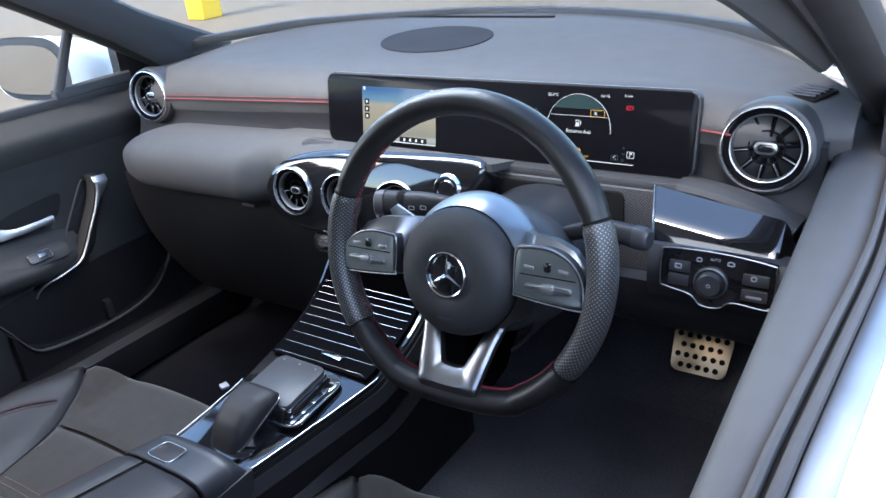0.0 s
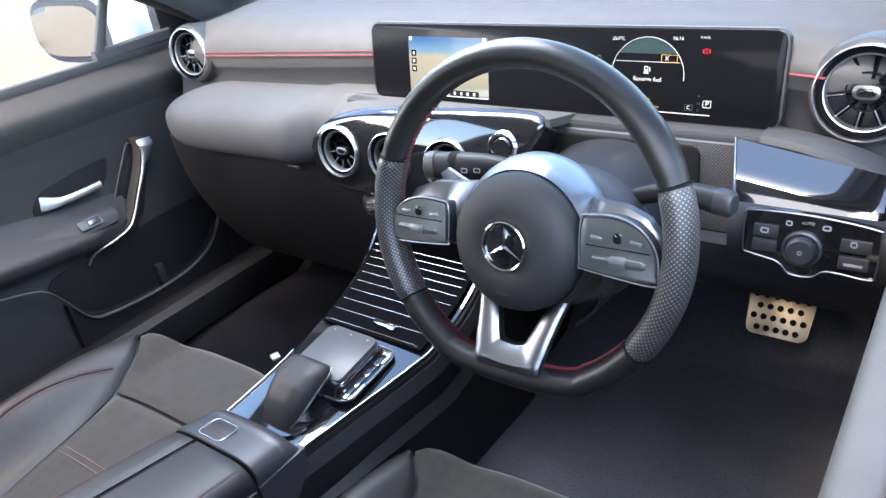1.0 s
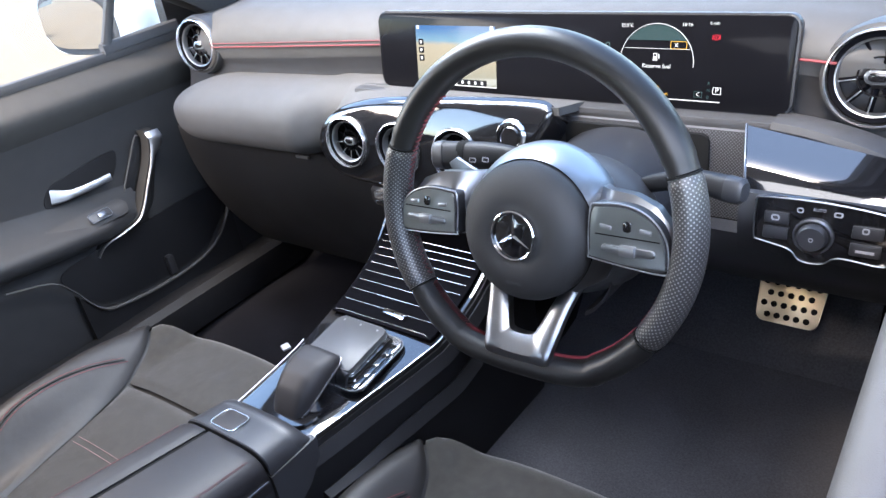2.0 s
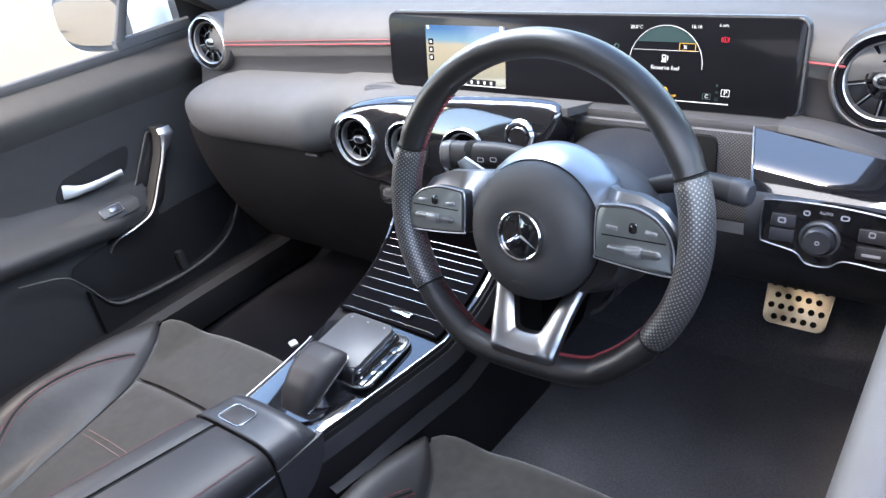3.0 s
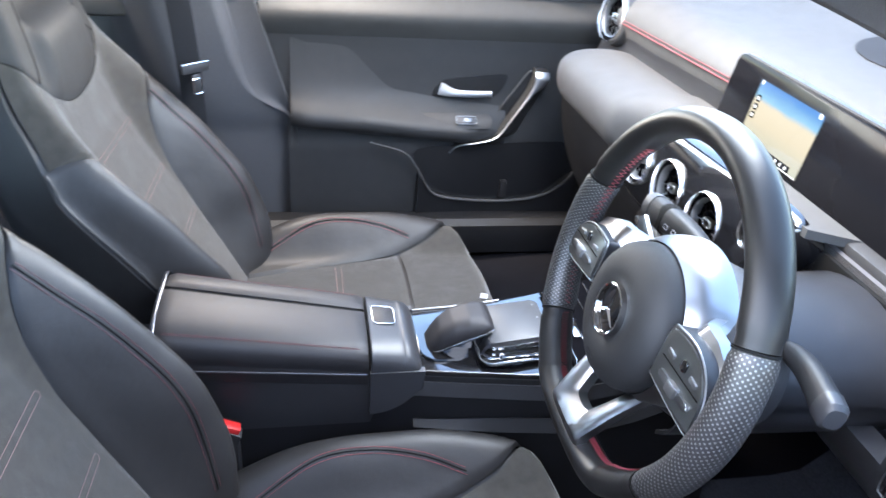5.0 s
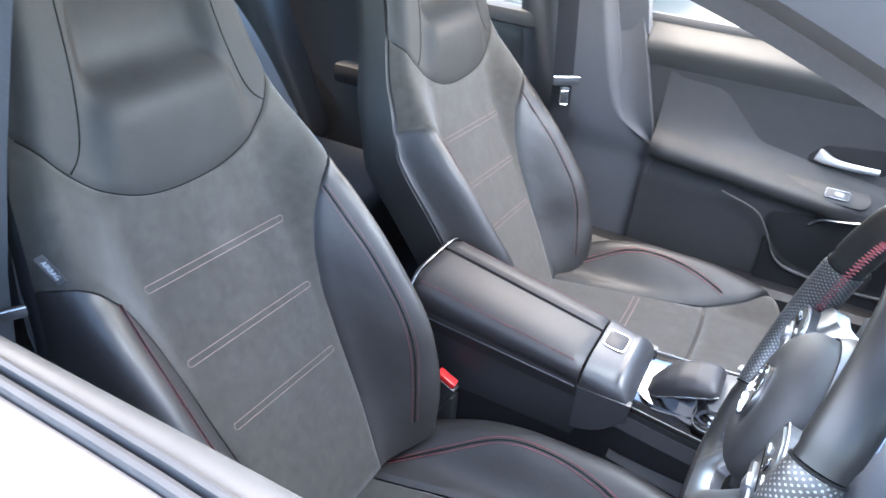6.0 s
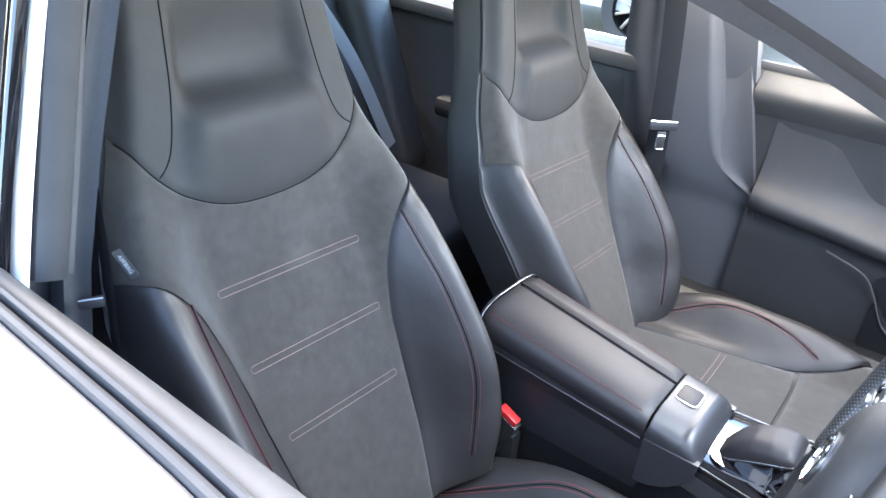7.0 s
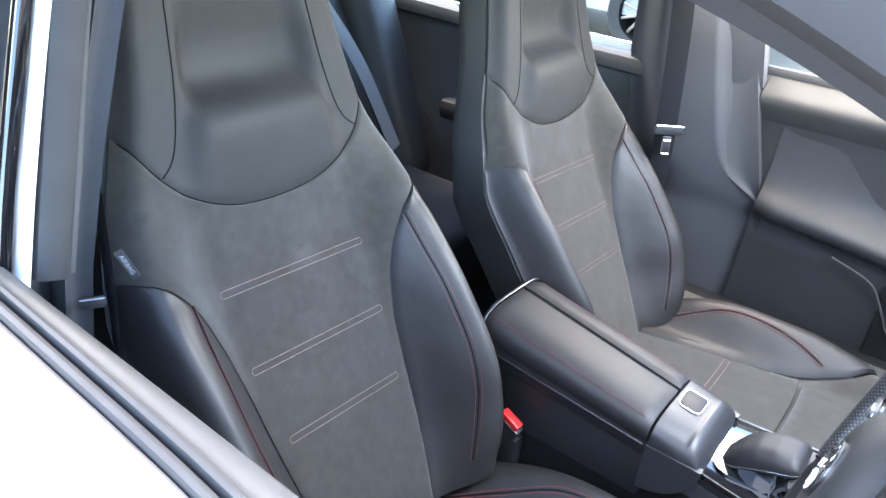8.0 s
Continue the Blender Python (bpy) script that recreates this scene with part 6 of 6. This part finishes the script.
def skin(u, v):
    y, z = -0.68 + 1.25 * u, 0.24 + 0.68 * v
    return Vector((curve_at(z, [0.24, 0.4, 0.7, 0.83, 0.89, 0.915, 0.92], [0.84, 0.87, 0.892, 0.874, 0.838, 0.812, 0.799]) + waist(y) * smooth(0.70, 0.90, z), y, z))


part("outer_skin", surface(skin, 24, 30, (-0.012, 0, 0)), WHITE, dd, "white painted door skin")
part("window_surround", sweep(spline([(0.775, 0.60, 0.945), (0.748, 0.40, 1.06), (0.70, 0.10, 1.215), (0.668, -0.06, 1.282), (0.648, -0.22, 1.322), (0.635, -0.40, 1.337), (0.628, -0.70, 1.333)], 50), 0.030, 0.026, 12, square=0.7), RUBBER, dd, "black window surround")
for name, shift, back, rx, ry, mat, label in (("window_post", 0.0, 0.0, 0.014, 0.018, RUBBER, "grey rear upright of the window"), ("post_seal", -0.019, 0.004, 0.006, 0.004, DASH, "soft edge of the upright"),
                                              ("post_edge", 0.026, 0.0, 0.010, 0.006, WHITE, "white painted door edge"), ("post_glass", 0.043, -0.004, 0.008, 0.008, GLOSS, "glossy black outer strip")):
    part(name, sweep(spline([(0.566 + shift * 0.8, -0.70 + back, 1.33), (0.619 + shift * 0.85, -0.69 + back, 1.155), (0.661 + shift, -0.678 + back, 1.0), (0.690 + shift, -0.665 + back, 0.90)], 20), rx, ry, 12, up=(1, 0, 0.3), square=0.6), mat, dd, label)
part("door_frame", surface(lambda u, v: (lambda z: Vector((curve_at(z, [0.62, 0.88, 1.0, 1.155, 1.34], [0.700, 0.668, 0.640, 0.596, 0.540]) - 0.030 * u, -0.682 - 0.012 * math.sin(math.pi * u), z)))(0.62 + 0.72 * v), 10, 30, (0, -0.03, 0)), TRIM_GREY, dd, "grey upright of the door frame beside the pillar")
part("sail_panel", surface(lambda u, v: Vector((0.778 - 0.03 * v * u, 0.42 + 0.22 * u, 0.925 + (0.12 * (1 - u) + 0.005) * v)), 6, 6, (0.03, 0, 0)), PLASTIC, dd, "black corner panel behind the mirror")

# passenger mirror
mir = thing("door_mirror", (-0.96, 0.42, 0.93), "white door mirror on the passenger side", "door mirror")
shell_m = pose(-1.06, 0.385, 0.985, 0, 0, 13)


def mirror_shell(p, q):
    a = 2 * math.pi * p
    c, d = math.cos(a), math.sin(a)
    c, d = math.copysign(abs(c) ** 0.6, c), math.copysign(abs(d) ** 0.6, d)
    r = math.cos(q * math.pi / 2) ** 0.6
    return shell_m @ Vector((0.124 * c * r + 0.10 * q, -0.04 + 0.18 * q, 0.078 * d * r - 0.012 * q))


bm = surface(mirror_shell, 36, 12)
bmesh.ops.remove_doubles(bm, verts=bm.verts, dist=1e-5)
part("shell", bm, WHITE, mir, "white painted shell")
part("bezel", slab([(0.122 * math.copysign(abs(math.cos(a)) ** 0.6, math.cos(a)), 0.076 * math.copysign(abs(math.sin(a)) ** 0.6, math.sin(a))) for a in np.linspace(0, 2 * math.pi, 48, endpoint=False)], 0.02, shell_m @ pose(0, -0.02, 0, 90, 0, 0), 0.003), TRIM_GREY, mir)
part("mirror_glass", slab([(0.104 * math.copysign(abs(math.cos(a)) ** 0.6, math.cos(a)), 0.060 * math.copysign(abs(math.sin(a)) ** 0.6, math.sin(a))) for a in np.linspace(0, 2 * math.pi, 48, endpoint=False)], 0.002, shell_m @ pose(0, -0.0485, 0, 90, 2, 3)), MIRROR, mir, "mirror glass")
part("mirror_foot", sweep(spline([(-0.83, 0.47, 0.925), (-0.90, 0.46, 0.925), (-0.97, 0.44, 0.935)], 8), 0.03, 0.018, 10, square=0.7), PLASTIC, mir)

# ---- belts at the centre pillars ----
belt = thing("seat_belt", (-0.62, -0.55, 0.8), "grey seat belt with a bright tongue hanging by the centre pillar", "seat belt")
line = spline([(-0.60, -0.60, 1.28), (-0.60, -0.565, 1.05), (-0.605, -0.545, 0.82), (-0.64, -0.545, 0.60), (-0.70, -0.54, 0.36)], 30)
part("webbing", sweep(line, 0.023, 0.0012, 8, up=(1, 0.15, 0)), WEB, belt)
tm = facing((-0.585, -0.530, 0.795), (0.75, 0.65, 0.1))
part("tongue", joined(slab(rounded(0.062, 0.020, 0.004), 0.006, tm @ pose(0, 0.018, 0), 0.001), slab(rounded(0.020, 0.040, 0.003), 0.003, tm @ pose(0, -0.016, 0.001), 0.0005)), PLASTIC, belt, "black tongue head")
part("tongue_edge", sweep([tm @ Vector((x, 0.027, 0.006)) for x in np.linspace(-0.030, 0.030, 6)], 0.0016, 0.0016, 6), CHROME, belt)
part("tongue_plate", sweep([tm @ Vector((x, y, 0.004)) for x, y in rounded(0.018, 0.030, 0.003, at=(0, -0.020))], 0.0014, 0.0014, 6, True), CHROME, belt, "bright tongue plate")

dbelt_set = thing("seat_belt", (0.62, -0.70, 0.85), "grey seat belt hanging by the driver's centre pillar", "seat belt")
part("webbing", sweep(spline([(0.565, -0.80, 1.26), (0.592, -0.745, 1.05), (0.618, -0.690, 0.85), (0.650, -0.655, 0.62), (0.69, -0.63, 0.38)], 30), 0.023, 0.0012, 8, up=(1, -0.25, 0)), WEB, dbelt_set)
dm = facing((0.650, -0.668, 0.852), (0.45, 0.85, 0.25))
part("tongue", slab(rounded(0.026, 0.012, 0.003), 0.005, dm, 0.001), PLASTIC, dbelt_set, "black tongue head")
part("tongue_edge", sweep([dm @ Vector((x, 0.004, 0.005)) for x in np.linspace(-0.012, 0.012, 6)], 0.0010, 0.0010, 6), SATIN, dbelt_set)

# ---- rear of the cabin ----
bench = thing("rear_bench", (0, -1.25, 0.29), "black rear bench seat behind the front seats", "rear seat")
part("seat_base", box((1.24, 0.52, 0.20), (0, -1.15, 0.40), 0.05, seg=4), WEB, bench)
for x in (-0.40, 0.0, 0.40):
    part("backrest", moved(box((0.395, 0.13, 0.62), (0, 0, 0.31), 0.05, seg=4), pose(x, -1.36, 0.44, 24, 0, 0)), LEATHER, bench, "black leather backrest section")
    part("headrest", moved(box((0.26, 0.09, 0.15), (0, 0, 0.70), 0.035, seg=4), pose(x, -1.38, 0.44, 22, 0, 0)), LEATHER, bench)
for x in (-0.645, 0.645):
    part("side_bolster", moved(box((0.17, 0.16, 0.62), (0, 0, 0.31), 0.07, seg=5), pose(x, -1.31, 0.42, 22, 0, -4 if x > 0 else 4)), LEATHER, bench, "black leather outer bolster")
for x in (-0.42, 0.25):
    rb = thing("rear_belt", (x, -1.5, 0.9), "pale grey rear seat belt lying on the backrest", "seat belt")
    part("webbing", sweep(spline([(x + 0.10, -1.55, 1.16), (x + 0.06, -1.44, 1.0), (x - 0.04, -1.35, 0.80), (x - 0.12, -1.27, 0.56)], 16), 0.024, 0.0015, 8, up=(0, 0.8, 0.5)), PALE_WEB, rb)
piece("parcel_shelf", box((1.2, 0.42, 0.03), (0, -1.86, 0.93), 0.008), PLASTIC, "black parcel shelf behind the rear seat", "shelf", "structure")
for s in (-1, 1):
    rd = thing("rear_door", (s * 0.8, -1.0, 0.33), "closed rear door with black trim", "car door")
    part("trim_panel", surface(lambda u, v: Vector((s * (door_section(0.33 + 0.605 * v) - 0.005), -1.62 + 0.98 * u, 0.33 + 0.570 * v)), 20, 30, (s * 0.02, 0, 0)), DASH_LOW, rd, "soft black door panel")
    part("belt_pad", sweep([(s * 0.79, y, 0.886 + 0.02 * smooth(-0.7, -1.6, y)) for y in np.linspace(-1.62, -0.64, 14)], 0.032, 0.024, 10, square=0.7), DASH, rd, "padded window ledge")
    part("armrest", box((0.06, 0.45, 0.06), (s * 0.755, -1.05, 0.64), 0.02), LEATHER, rd)
    rp = part("pane", surface(lambda u, v: Vector((s * (0.82 - 0.19 * v), -1.62 + 0.99 * u - 0.10 * v * (1 - u) * -1, 0.90 + 0.45 * v)), 10, 8, (s * 0.004, 0, 0)), CLEAR, rd, "raised window glass")
    rp.visible_shadow = False
    part("window_channel", sweep(spline([(s * 0.81, -0.70 - 0.08 * (s > 0), 0.95), (s * 0.735, -0.70 - 0.10 * (s > 0), 1.12), (s * 0.655, -0.70 - 0.10 * (s > 0), 1.30), (s * 0.63, -0.82, 1.36), (s * 0.615, -1.2, 1.355), (s * 0.65, -1.6, 1.26), (s * 0.72, -1.74, 1.10), (s * 0.80, -1.66, 0.96)], 50), 0.018, 0.018, 10, square=0.7), RUBBER, rd, "black window surround")
rg = piece("window_2", surface(lambda u, v: Vector(((-1 + 2 * u) * (0.62 - 0.06 * v), -2.06 + 0.10 * v, 0.96 + 0.36 * v)), 8, 6, (0, -0.004, 0)), CLEAR, "rear window glass", "window", "structure")
rg.visible_shadow = False
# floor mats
for x, cloth, label in ((-0.36, CARPET, "black carpet floor mat in the passenger footwell"), (0.40, HAZE_CARPET, "black carpet floor mat in the driver's footwell, lightened by haze painted into its colour")):
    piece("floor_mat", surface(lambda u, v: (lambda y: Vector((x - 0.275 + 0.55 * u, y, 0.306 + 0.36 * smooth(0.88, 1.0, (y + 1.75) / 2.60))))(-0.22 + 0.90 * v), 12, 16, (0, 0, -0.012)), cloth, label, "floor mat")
part("sill_plate", box((0.06, 0.6, 0.006), (0, 0, 0), 0.002), PLASTIC).data.transform(pose(0.735, -0.05, 0.392))
tagged(bpy.data.objects["sill_plate"], "black scuff plate on the door sill", "sill plate")

# ---- yard ----
def parked_car(at, turn, paint, label):
    c = thing("parked_car", at, label, "car", "parked cars")
    m = pose(*at, 0, 0, turn)
    prof = [(-2.1, 0.30), (-2.15, 0.62), (-1.95, 0.86), (-1.55, 0.95), (-0.75, 1.38), (0.55, 1.42), (1.45, 0.98), (1.95, 0.92), (2.15, 0.66), (2.12, 0.30)]
    pts = [(p[0], p[1]) for p in spline([(a, b, 0) for a, b in prof], 60)]
    body = bmesh.new()
    secs = []
    for k, w in enumerate((0.70, 0.86, 0.90, 0.86, 0.70)):
        x = (-0.92, -0.80, 0.0, 0.80, 0.92)[k]
        drop = (0.10, 0.0, 0, 0.0, 0.10)[k]
        secs.append([body.verts.new((x, a * (1 - drop * 0.15), max(0.26, b - drop * (b - 0.2) * 1.0 - (0.0 if abs(x) < 0.9 else 0.12 * (b > 0.95))))) for a, b in pts])
    for a, b in zip(secs, secs[1:]):
        for i in range(len(pts) - 1):
            body.faces.new((a[i], a[i + 1], b[i + 1], b[i]))
    body.faces.new(secs[0])
    body.faces.new(secs[-1])
    part("body", moved(body, m), paint, c)
    for s in (-1, 1):
        part("side_glass", moved(slab([(-1.25, 1.0), (-0.72, 1.27), (0.5, 1.29), (1.15, 1.0)], 0.02, Matrix(((0, 0, 1, s * 0.885 - 0.01), (1, 0, 0, 0), (0, 1, 0, 0), (0, 0, 0, 1)))), m), FAR_GLASS, c)
        for y in (-1.32, 1.32):
            w = part("wheel", lathe([(0.21, -0.10), (0.30, -0.10), (0.325, -0.07), (0.325, 0.07), (0.30, 0.10), (0.21, 0.10)], 36, m @ pose(s * 0.86, y, 0.325, 0, 90, 0)), TYRE, c)
            part("rim", lathe([(0.215, -0.06), (0.215, 0.085), (0.20, 0.09), (0.20, -0.04), (0.0, -0.04)], 36, m @ pose(s * 0.86, y, 0.325, 0, s * 90, 0)), SEAM, w)
            for k in range(10):
                part("rim_spoke", moved(box((0.20, 0.022, 0.02), (0.105, 0, 0.07), 0.004), m @ pose(s * 0.86, y, 0.325, 0, s * 90, 0) @ pose(0, 0, 0, 0, 0, 36 * k)), SILVER, w)
    return c


parked_car((-5.76, -3.72, 0), 0, FAR_PAINT, "silver grey parked car with alloy wheels beyond the passenger side")
post = thing("yard_post", (-9.1, 7.8, 0), "yellow painted steel post in the yard", "post")
part("upright", box((0.40, 0.40, 3.0), (-9.1, 7.8, 1.5), 0.04), YELLOW, post)
